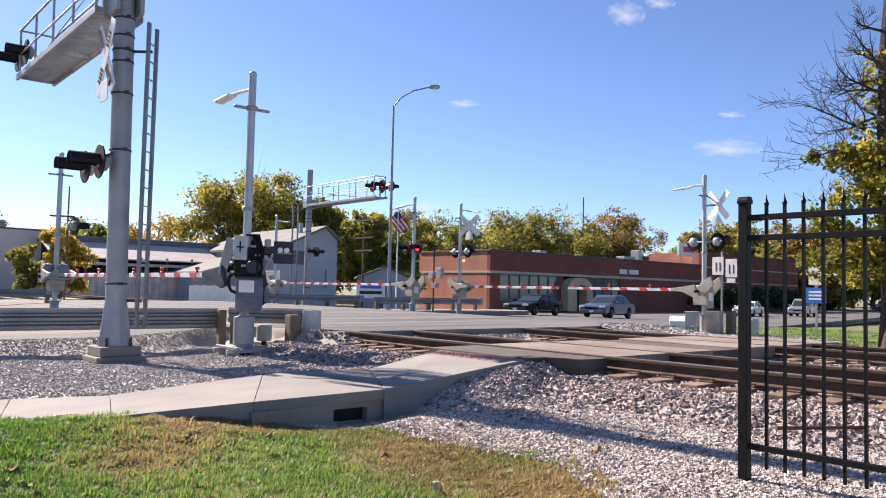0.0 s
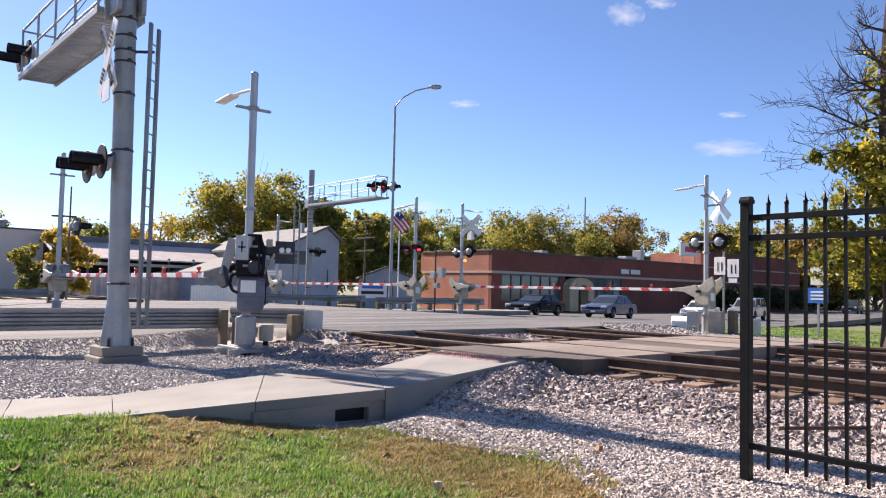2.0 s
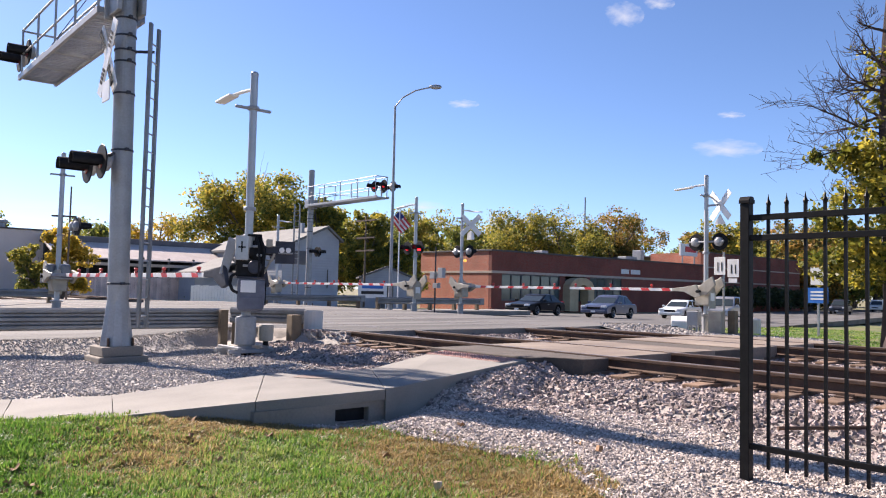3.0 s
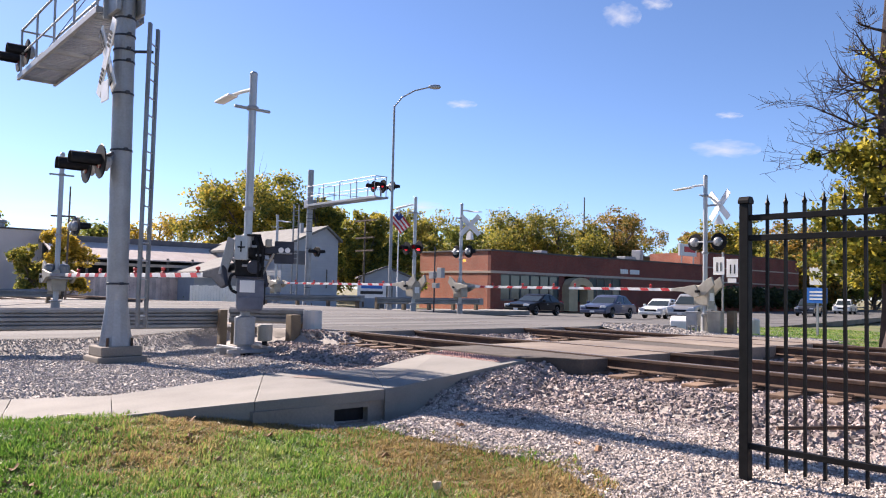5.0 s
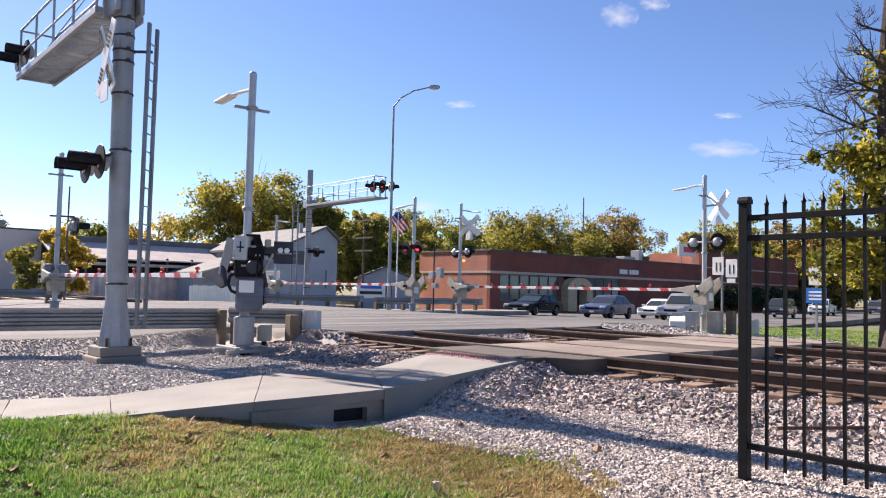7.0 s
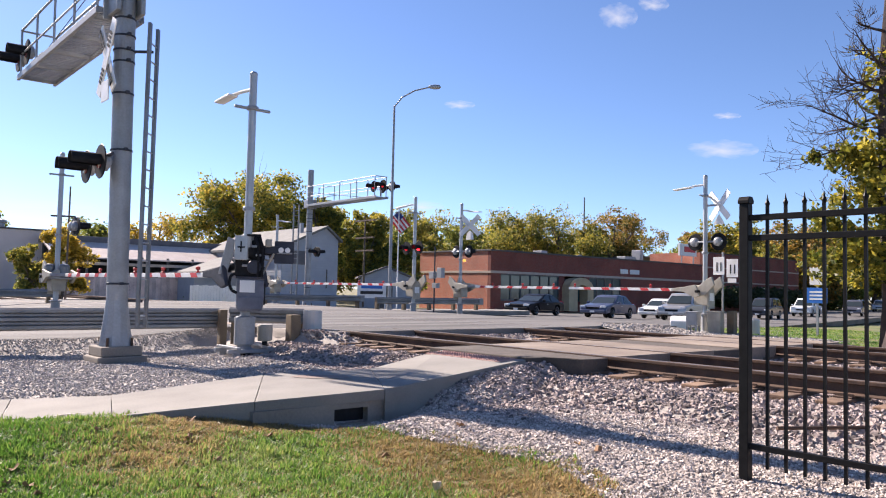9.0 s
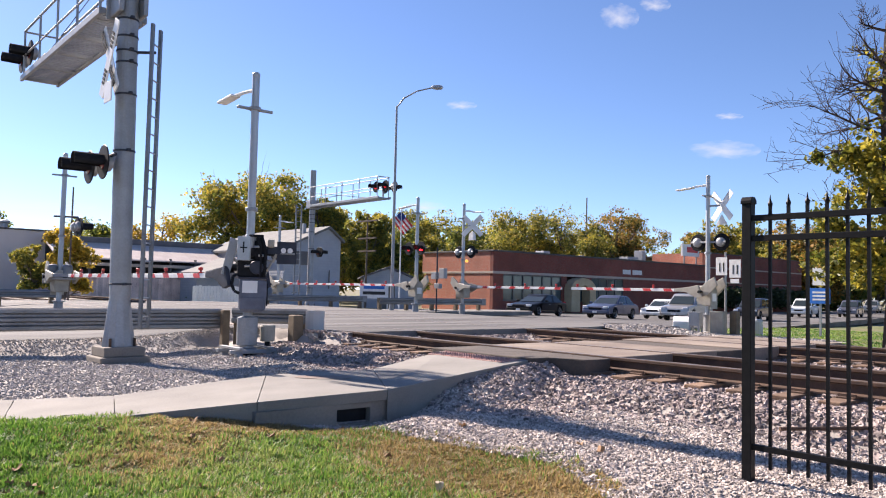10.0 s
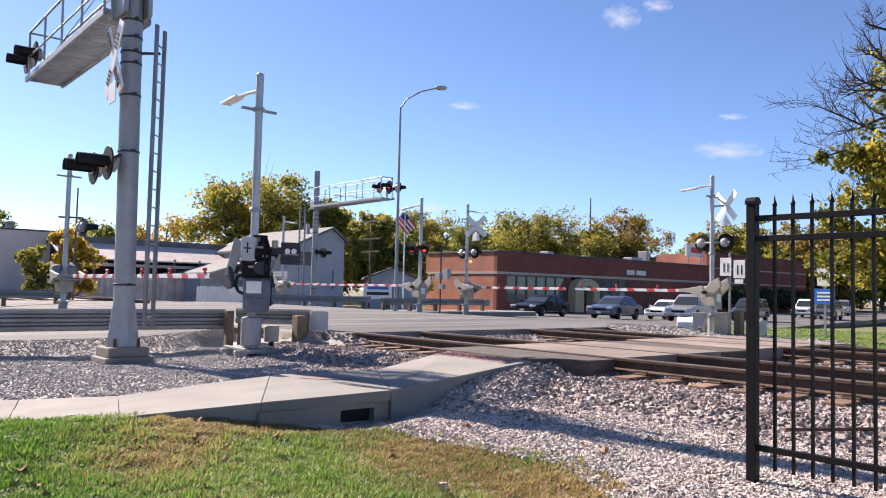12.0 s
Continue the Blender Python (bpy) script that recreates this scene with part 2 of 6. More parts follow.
# ---- mesh helpers ----
def part(name, bm, mat, parent=None, label="", smooth=False):
    """Link a bmesh as one mesh object under a thing or a part."""
    me = bpy.data.meshes.new(name)
    bm.to_mesh(me)
    bm.free()
    for one in (mat if isinstance(mat, (list, tuple)) else (mat,)):
        me.materials.append(one)
    if smooth:
        for p in me.polygons:
            p.use_smooth = True
    ob = new(name, me)
    if parent:
        ob.parent = parent
    if label:
        ob["label"] = label
    return ob


def thing(name, m, label, category, group=""):
    ob = new(name)
    ob.empty_display_size = .2
    ob.matrix_world = m
    return tagged(ob, label, category, group)


def box(x0, x1, y0, y1, z0, z1, bevel=0.0, bm=None, m=None):
    bm = bm or bmesh.new()
    c = Matrix.LocRotScale(((x0 + x1) / 2, (y0 + y1) / 2, (z0 + z1) / 2), None, (x1 - x0, y1 - y0, z1 - z0))
    g = bmesh.ops.create_cube(bm, size=1, matrix=(m @ c) if m else c)
    if bevel:
        edges = list({e for v in g["verts"] for e in v.link_edges})
        bmesh.ops.bevel(bm, geom=edges, offset=bevel, segments=2, affect="EDGES", profile=.5)
    return bm


def rod(a, b, r0, r1=None, n=10, bm=None, caps=True):
    """A tapered round bar from a to b."""
    bm = bm or bmesh.new()
    a, b = Vector(a), Vector(b)
    d = b - a
    m = Matrix.Translation((a + b) / 2) @ d.to_track_quat("Z", "Y").to_matrix().to_4x4()
    bmesh.ops.create_cone(bm, cap_ends=caps, segments=n, radius1=r0, radius2=r0 if r1 is None else r1, depth=d.length, matrix=m)
    return bm


def pipe(points, r, n=8, bm=None):
    bm = bm or bmesh.new()
    for a, b in zip(points, points[1:]):
        rod(a, b, r, r, n, bm)
    return bm


def turned(profile, n=20, bm=None, m=None):
    """A shape of revolution round z from (radius, height) pairs."""
    bm = bm or bmesh.new()
    rings = []
    for r, z in profile:
        rings.append([bm.verts.new(Vector((r * math.cos(2 * math.pi * i / n), r * math.sin(2 * math.pi * i / n), z))) for i in range(n)])
    for a, b in zip(rings, rings[1:]):
        for i in range(n):
            bm.faces.new((a[i], a[(i + 1) % n], b[(i + 1) % n], b[i]))
    bm.faces.new(rings[0][::-1]), bm.faces.new(rings[-1])
    if m:
        bmesh.ops.transform(bm, matrix=m, verts=[v for ring in rings for v in ring])
    return bm


def prism(outline, lo, hi, axis="z", bm=None, bevel=0.0):
    """An outline of (u, v) pairs, drawn out from lo to hi along an axis (x: u, v are y, z; y: x, z; z: x, y)."""
    bm = bm or bmesh.new()
    put = {"x": lambda u, v, w: (w, u, v), "y": lambda u, v, w: (u, w, v), "z": lambda u, v, w: (u, v, w)}[axis]
    a = [bm.verts.new(put(u, v, lo)) for u, v in outline]
    b = [bm.verts.new(put(u, v, hi)) for u, v in outline]
    k = len(a)
    faces = [bm.faces.new(a), bm.faces.new(b[::-1])] + [bm.faces.new((a[i], b[i], b[(i + 1) % k], a[(i + 1) % k])) for i in range(k)]
    bmesh.ops.recalc_face_normals(bm, faces=faces)
    if bevel:
        bmesh.ops.bevel(bm, geom=list({e for f in faces for e in f.edges}), offset=bevel, segments=2, affect="EDGES", profile=.5)
    return bm


def sheet(name, xs, ys, height, mat, label, depth=0.0):
    """A draped surface over a grid; ys may depend on x."""
    vs, fs, k = [], [], 0
    for x in xs:
        row = ys(x) if callable(ys) else ys
        k = len(row)
        vs += [(x, y, height(x, y)) for y in row]
    for i in range(len(xs) - 1):
        fs += [(i * k + j, (i + 1) * k + j, (i + 1) * k + j + 1, i * k + j + 1) for j in range(k - 1)]
    me = bpy.data.meshes.new(name)
    me.from_pydata(vs, [], fs)
    me.materials.append(mat)
    for p in me.polygons:
        p.use_smooth = True
    return tagged(new(name, me), label, name.split("_")[-1], kind="structure")


def step(a, b, x):
    t = min(1, max(0, (x - a) / (b - a)))
    return t * t * (3 - 2 * t)


def spans(*stops):
    """Grid stops: (from, to, step) stretches joined."""
    out = []
    for a, b, d in stops:
        k = max(1, round((b - a) / d))
        out += [a + (b - a) * i / k for i in range(k)]
    return out + [stops[-1][1]]


def between(x, table):
    for (a, u), (b, v) in zip(table, table[1:]):
        if x <= b:
            return u + (v - u) * max(0, (x - a) / (b - a))
    return table[-1][1]


# ---- the ground ----
RAILS = ((8.64, 10.14), (13.5, 15.0))
TOP = .40                                # rail head


def road_z(x):
    return .2 + .2 * step(4.6, 8.0, x) - .35 * step(16.5, 30, x) - .62 * step(20, 60, x)


def kerb_near(x):
    """The road edge, taken a little ahead where it swings towards the track."""
    return min(road_edge(x), road_edge(x + .12), road_edge(x + .25)) if x < 8.5 else road_edge(x)


def road_edge(x):
    return 15.3 - 2.8 * step(7.5, 8.5, x) + 2.4 * step(16, 20, x) + .2 * max(0, x - 22)


def ground_z(x, y):
    z = -.02 - .7 * step(20, 60, x) - .13 * step(7.2, 5.2, y) * step(5.2, 3.6, x)
    z -= .12 * math.exp(-((x - 5.5) ** 2 / .4 + (y - 6.6) ** 2 / .35)) + .13 * math.exp(-((x - 4.5) ** 2 / .35 + (y - 6.4) ** 2 / .08))
    z -= .07 * math.exp(-((x - 4.3) ** 2 + (y - 13.1) ** 2) / 2.5)
    z += .035 * noise.noise((x * .7, y * .7, 0)) * step(30, 10, math.hypot(x, y)) * step(.5, 2.5, y)
    z += .085 * math.exp(-((x - 2.4) ** 2 + (y - 6.9) ** 2) / 1.1)
    e = road_edge(x)
    if y > e + .05 and y < 60 + max(0, x) * .3:
        z = min(z, road_z(x) - .12)
    return z


ground = sheet("ground", spans((-1500, -60, 240), (-60, -6, 9), (-6, 12, .3), (12, 60, 2), (60, 1500, 160)),
               spans((-1500, -60, 240), (-60, 0, 6), (0, 18, .3), (18, 80, 3), (80, 1500, 160)), ground_z, M["earth"], "wide level ground of earth and grass")


def lawn_edge(y):
    return between(y, ((-24, 3.2), (0, 3.2), (2, 3.6), (3.1, 4.25), (3.85, 4.6), (5, 4.45), (5.8, 4.4), (6.3, 4.15), (6.52, 3.45), (7.0, 2.42), (7.55, 1.5), (8.3, .25), (10.5, -6), (12, -10)))


def lawn_rows(y):
    e = lawn_edge(y)
    return [e - 26 + 26 * (i / 60) ** .7 for i in range(61)]


lawn_ys = spans((-24, 0, 1.0), (0, 12, .15))
grid = [[(x, y, ground_z(x, y) + .012) for x in lawn_rows(y)] for y in lawn_ys]
me = bpy.data.meshes.new("lawn")
me.from_pydata([v for r in grid for v in r], [], [(i * 61 + j, i * 61 + j + 1, i * 61 + j + 62, i * 61 + j + 61) for i in range(len(grid) - 1) for j in range(60)])
me.materials.append(M["lawn"])
lawn = tagged(new("lawn", me), "lawn of green grass with dry straw patches", "lawn", kind="structure")


def mound(x, y):
    """Stones heaped against the near side of the footway ramp; they fall away towards -Y."""
    if not 5.0 < x < 8.15 or y > 7.4:
        return -9.0
    top = between(x, ((5.0, -.2), (5.45, -.05), (5.8, .12), (6.2, .23), (6.7, .29), (7.5, .345), (7.85, .35), (8.15, .2)))
    d = max(0, 6.66 + .1 * (x - 4.99) - y)
    return top + (-.12 - top) * step(-.2, 1.25, d) + .03 * noise.noise((x * 2.6, y * 2.6, 11)) * step(0, .3, d)


def yard_z(x, y):
    z, e = ground_z(x, y), kerb_near(x)
    z = min(z, 0) if y > e - .6 else z
    z += (road_z(x) - .025 - z) * step(e - (1.2 - .75 * step(5.2, 6.8, x)), e - .06, y) * step(8.7, 8.4, x)
    return max(z + .02 + .02 * noise.noise((x * 2.1, y * 2.1, 3)), mound(x, y))


gravel_yard = sheet("gravel_yard", spans((-14, 8.2, .25)), lambda x: [(7.2 if x > 3.4 else 7.4) + (road_edge(x) + .1 - 7.3) * i / 36 for i in range(37)],
                    yard_z, M["gravel"], "yard of pale grey crushed gravel")
gravel_bank = sheet("gravel_bank", spans((3.2, 8.2, .2)), spans((-24, -4, 1.0), (-4, 5.2, .2), (5.2, 6.95, .1)),
                    lambda x, y: yard_z(x, y) + .004 - .09 * step(.1, -.25, x - lawn_edge(y)), M["pale_gravel"], "bank of pale crushed limestone gravel")
verge = sheet("grass_verge", spans((18.2, 60, .6)), lambda x: [-20 + (road_edge(x) + 20.1) * i / 40 for i in range(41)],
              lambda x, y: .02 - .62 * step(20, 60, x) + .04 * noise.noise((x * .5, y * .5, 1)), M["verge"], "strip of mown grass beside the tracks")

patch_z = lambda x, y: .05 + (road_z(x) - .08) * step(road_edge(x) - 1.8, road_edge(x), y) - .03 * step(17, 22, x) + .1 * math.exp(-((x - 21.5) ** 2 + (y - 13.6) ** 2 * .8) / 1.5) + .03 * noise.noise((x * 2, y * 2, 5))
gravel_patch = sheet("gravel_patch", spans((16.6, 23.8, .3)), lambda x: [9.1 + (road_edge(x) - 9.0) * i / 20 for i in range(21)],
                     patch_z, M["gravel"], "patch of grey gravel beside the far gate")

# the road, dipped over the crossing
road = sheet("road", spans((-160, 0, 10), (0, 70, .8), (70, 330, 20)), lambda x: [road_edge(x) + (39 + .12 * max(0, x - 24) - road_edge(x)) * i / 12 for i in range(13)],
             lambda x, y: road_z(x), M["asphalt"], "worn grey asphalt road over the level crossing")
side = sheet("road_side", spans((-160, 0, 10), (0, 70, .8), (70, 330, 20)), lambda x: [road_edge(x) + .001, road_edge(x) - .12], lambda x, y: road_z(x) if y > road_edge(x) else -.2,
             M["old_concrete"], "concrete edge of the road")


# ---- the railway ----
def bed_z(x, y):
    z = -.05 + .21 * step(6.5, 7.5, x) - .21 * step(16.3, 17.8, x)
    e = kerb_near(x)
    z += (road_z(x) - (.03 if x < 8.4 else .12) - z) * step(e - (.5 if x < 8.5 else .8), e, y) * step(17.5, 16.5, x) * step(6.6, 7.4, x)
    return max(z + .025 * noise.noise((x * 3, y * 3, 7)), mound(x, y) - .01)


bed = sheet("ballast_bed", spans((5.9, 18, .22)), spans((-40, -8, 2), (-8, 5, .25), (5, 7.4, .12), (7.4, 14, .25), (14, 200, 6)),
            lambda x, y: min(bed_z(x, y), road_z(x) - .1 if y > road_edge(x) + .1 else 9), M["gravel"], "bed of crushed stone ballast under the tracks")


def rail_bm(x, y0, y1):
    out = ((-.07, 0), (.07, 0), (.07, .012), (.015, .03), (.012, .115), (.036, .128), (.036, .158), (.028, .165), (-.028, .165), (-.036, .158), (-.036, .128), (-.012, .115), (-.015, .03), (-.07, .012))
    return prism([(x + u, TOP - .165 + v) for u, v in out], y0, y1, "y")


tie_mesh = None
for k, pair in enumerate(RAILS):
    track = thing("railway_track", pose((pair[0] + pair[1]) / 2, 0, 0), "rusty steel railway track on brown wooden ties", "railway track", "parallel tracks")
    mid = (pair[0] + pair[1]) / 2
    for x in pair:
        part("rail", rail_bm(x - mid, -60, 300), M["rust"], track)
        part("rail_head", box(x - mid - .03, x - mid + .03, -60, 300, TOP - .012, TOP + .003), M["steel_rail"], track, "polished steel running surface")
    if not tie_mesh:
        bm = box(-1.3, 1.3, -.115, .115, -.18, 0, .012)
        tie_mesh = bpy.data.meshes.new("tie")
        bm.to_mesh(tie_mesh), bm.free()
        tie_mesh.materials.append(M["tie"])
        bm = bmesh.new()
        prism(((-.17, 0), (.17, 0), (.17, .018), (.13, .022), (.13, .05), (.10, .05), (.10, .02), (-.10, .02), (-.10, .05), (-.13, .05), (-.13, .022), (-.17, .018)), -.09, .09, "y", bm)
        plate_mesh = bpy.data.meshes.new("tie_plate")
        bm.to_mesh(plate_mesh), bm.free()
        plate_mesh.materials.append(M["rust"])
    for i in range(110):
        y = -18 + i * .52
        if 6.5 < y < 8.6 or y > 40:
            continue
        tie = new("tie", tie_mesh)
        tie.parent = track
        tie.matrix_basis = pose(random.uniform(-.03, .03), y, TOP - .185, 0, 0, random.uniform(-.8, .8))
        if -8 < y < 14:
            for sx in (-.75, .75):
                plate = new("tie_plate", plate_mesh)
                plate.parent = track
                plate.matrix_basis = pose(sx, y, TOP - .187)


def stones(name, count, place, lo, hi, mat, label, seed):
    """Crushed stones: rough blocks of eight corners in one mesh."""
    rnd = random.Random(seed)
    V, Fc = [], []
    quads = ((0, 1, 3, 2), (4, 6, 7, 5), (0, 4, 5, 1), (2, 3, 7, 6), (0, 2, 6, 4), (1, 5, 7, 3))
    for i in range(count):
        x, y, z = place(rnd)
        s = rnd.uniform(lo, hi)
        turn = Euler((rnd.uniform(0, 6), rnd.uniform(0, 6), rnd.uniform(0, 6))).to_matrix()
        b = len(V)
        for a in (-1, 1):
            for c in (-1, 1):
                for d in (-1, 1):
                    v = turn @ Vector((a * rnd.uniform(.3, .6), c * rnd.uniform(.25, .5), d * rnd.uniform(.25, .45)))
                    V.append((x + v.x * s, y + v.y * s, z + v.z * s))
        Fc += [tuple(b + q for q in f) for f in quads]
    me = bpy.data.meshes.new(name)
    me.from_pydata(V, [], Fc)
    me.materials.append(mat)
    return tagged(new(name, me), label, "stones", kind="stuff")


def on_bed(rnd):
    while True:
        x, y = rnd.uniform(5.5, 16.8), rnd.uniform(-1, 13.5)
        if 6.62 + .1 * (min(x, 7.6) - 4.99) < y < 8.8 and (x > 7.2 or y < 8.2) or x > 8.1 and 6.3 < y < 8.8:
            continue
        if x < 6.4 and rnd.random() > .55 * step(1.6, .3, abs(y - 6.3)) + .04:
            continue
        if y > road_edge(x) - .05 or  rnd.random() < (y - 4) / 24 or (x > 12 and rnd.random() < .4):
            continue
        if 6.4 < x < 7.1 and y < 5.4 and rnd.random() < (7.1 - x) * 1.4:
            continue
        return x, y, max(bed_z(x, y), yard_z(x, y) if x < 8.1 else -9)


stones("ballast_stones", 62000, on_bed, .026, .06, M["stone"], "loose grey and pinkish crushed ballast stones", 4)


def on_bank(rnd):
    while True:
        x, y = rnd.uniform(4, 7.4), rnd.uniform(.5, 6.95)
        if x > lawn_edge(y) - .1 and y < 6.62 + .1 * (x - 4.99):
            return x, y, yard_z(x, y) + .004


stones("gravel_chips", 50000, on_bank, .009, .028, M["pale_stone"], "small pale limestone gravel chips", 5)


def on_yard(rnd):
    while True:
        x, y = rnd.uniform(-1, 7.6), rnd.uniform(7.2, 15.4)
        if y > 8.8 and y < road_edge(x) and math.hypot(x, y) < 17:
            return x, y, yard_z(x, y) + .003


stones("yard_chips", 46000, on_yard, .010, .030, M["yard_stone"], "small grey gravel chips of the yard", 6)

def on_patch(rnd):
    while True:
        x, y = rnd.uniform(16.8, 23.6), rnd.uniform(9.4, 14.7)
        if y < road_edge(x) - .05:
            return x, y, patch_z(x, y) + .005


stones("patch_stones", 7000, on_patch, .03, .075, M["yard_stone"], "loose pale stones beside the far gate", 7)

# concrete crossing panels: a footway strip and the road strip
foot_crossing = tagged(new("footway_crossing"), "concrete crossing panels of the footway between rails", "crossing", kind="structure")
road_crossing = tagged(new("road_crossing"), "concrete crossing panels of the road between rails", "crossing", kind="structure")
BANDS = ((7.62, 8.55), (8.73, 10.05), (10.23, 11.3), (12.3, 13.41), (13.59, 14.91), (15.09, 16.1))
for a, b in BANDS:
    for y0, y1, owner in ((6.36, 8.9, foot_crossing), (12.55, 15.0, road_crossing), (15.01, 17.4, road_crossing), (17.41, 19.8, road_crossing),
                          (19.81, 22.2, road_crossing), (22.21, 24.6, road_crossing), (26.7, 29.1, road_crossing), (29.11, 31.5, road_crossing), (31.51, 33.9, road_crossing), (33.91, 38, road_crossing)):
        if owner == foot_crossing and a < 8:
            continue
        part("panel", box(8.25 if a < 8 and y0 < 13 else a, b, y0, y1, .16, TOP - .004 + random.uniform(-.006, .004), .012), M["panel_concrete"], owner)
part("asphalt_infill", prism(((7.51, 6.98), (7.62, 6.9), (7.85, 6.86), (7.99, 6.62), (8.06, 6.40), (8.3, 6.35), (8.55, 6.37), (8.55, 8.9), (7.51, 8.9)), .05, TOP - .015, "z", bevel=.015), M["dark_asphalt"], foot_crossing, "worn dark asphalt edge before the first rail")
part("asphalt_infill", box(11.31, 12.29, 6.4, 8.85, .1, TOP - .02, .02), M["dark_asphalt"], foot_crossing, "dark asphalt strip between the tracks")
part("asphalt_ramp", prism(((16.1, .1), (16.1, TOP - .02), (19.8, .08), (19.8, 0)), 6.5, 8.9, "y"), M["old_concrete"], foot_crossing, "pale sloping path beyond the tracks")

# ---- footway: slabs, drain box, red tactile strip ----
footway = tagged(new("footway"), "pale concrete footway rising to the railway crossing", "footway", kind="structure")
EDGE = (((-6.0, 10.6), (-5.0, 11.8), -.02), ((.3, 8.35), (.8, 9.5), .02), ((1.54, 7.66), (1.87, 8.87), .03), ((2.27, 6.98), (2.68, 8.3), .08), ((3.42, 6.57), (4.57, 8.57), .17),
        ((4.86, 6.47), (5.93, 8.23), .2), ((7.5, 6.91), (7.5, 8.62), .36))


def slab(a, b, thick, gap=.003):
    (n0, f0, z0), (n1, f1, z1) = a, b
    bm = bmesh.new()
    top, low = [], []
    for (x, y), z, s in ((n0, z0, 1), (n1, z1, -1), (f1, z1, -1), (f0, z0, 1)):
        top.append(bm.verts.new((x + gap * s, y, z)))
        low.append(bm.verts.new((x + gap * s, y, z - thick)))
    fs = [bm.faces.new(top), bm.faces.new(low[::-1])] + [bm.faces.new((low[i], low[(i + 1) % 4], top[(i + 1) % 4], top[i])) for i in range(4)]
    bmesh.ops.recalc_face_normals(bm, faces=fs)
    bmesh.ops.bevel(bm, geom=list(bm.edges), offset=.006, segments=2, affect="EDGES", profile=.5)
    return bm


for i, (a, b) in enumerate(zip(EDGE, EDGE[1:])):
    part("slab", slab(a, b, .11 if i == 4 else (.5 if i == 5 else .4)), M["concrete"], footway)
# the drain box under the slab, with a slot; its inner shade is painted
for x0, x1, z0, z1 in ((3.38, 4.27, -.4, .08), (4.68, 4.9, -.4, .1), (4.27, 4.68, -.4, -.12), (4.27, 4.68, .03, .095)):
    part("box_wall", box(x0, x1, 6.515, 6.66, z0, z1), M["old_concrete"], footway)
# near-black back, then a black panel in the slot, stand for the shade inside
part("box_back", box(3.9, 4.83, 6.95, 7.0, -.4, .05), M["shade_and_sign_dark"], footway)
part("slot_shade", box(4.27, 4.68, 6.60, 6.62, -.12, .03), M["black"], footway)
part("box_end", prism(((4.80, 6.52), (4.845, 6.52), (5.86, 8.2), (5.82, 8.2)), -.4, .085, "z"), M["old_concrete"], footway)
bm = bmesh.new()
bmesh.ops.create_circle(bm, cap_ends=True, segments=28, radius=1, matrix=Matrix.Translation((4.95, 7.85, .199)) @ Matrix.Rotation(radians(-48), 4, "Z") @ Matrix.Diagonal((.34, .2, 1, 1)))
for v in bm.verts:
    v.co.x += .05 * noise.noise((v.co.x * 6, v.co.y * 6, 2))
    a, b = 3.42 + (v.co.y - 6.57) * .575, 4.86 + (v.co.y - 6.47) * .608
    v.co.z = .176 + .03 * (v.co.x - a) / (b - a)
part("rust_stain", bm, M["stain"], footway, "brown rust stain on the slab")
strip = part("tactile_strip", prism(((7.1, .30), (7.46, .30), (7.46, .362), (7.1, .342)), 7.0, 8.5, "y"), M["tactile"], footway, "red tactile strip with domes")
dome = bmesh.new()
bmesh.ops.create_cone(dome, cap_ends=True, segments=6, radius1=.016, radius2=.010, depth=.014)
dome_mesh = bpy.data.meshes.new("dome")
dome.to_mesh(dome_mesh), dome.free()
dome_mesh.materials.append(M["tactile"])
for i in range(4):
    for j in range(30):
        d = new("dome", dome_mesh)
        d.parent = strip
        d.matrix_basis = pose(7.14 + i * .09, 7.04 + j * .049, .3525 + i * .005)


# ---- iron fence ----
def fence():
    f = thing("iron_fence", pose(5.07, 2.62, 0), "black wrought iron picket fence with spear tops", "fence")
    part("post", box(-.033, .033, -.033, .033, -.1, 1.9, .004), M["black_iron"], f)
    part("post_cap", prism(((-.04, 1.9), (.04, 1.9), (.04, 1.925), (.02, 1.95), (-.02, 1.95), (-.04, 1.925)), -.04, .04, "y", bevel=.004), M["black_iron"], f)
    part("post", box(-.033, .033, -2.50, -2.435, -.1, 1.9, .004), M["black_iron"], f)
    for z in (.235, 1.66, 1.80):
        part("rail", box(-.02, .02, -2.44, -.033, z - .02, z + .02, .003), M["black_iron"], f)
    bm = box(-.0095, .0095, -.0095, .0095, .10, 1.875)
    turned(((.008, 1.86), (.016, 1.885), (.017, 1.895), (.008, 1.915), (.001, 1.955)), 8, bm)
    me = bpy.data.meshes.new("picket")
    bm.to_mesh(me), bm.free()
    me.materials.append(M["black_iron"])
    for i in range(18):
        p = new("picket", me)
        p.parent = f
        p.matrix_basis = pose(0, -.155 - i * .125, 0)
    return f


fence()


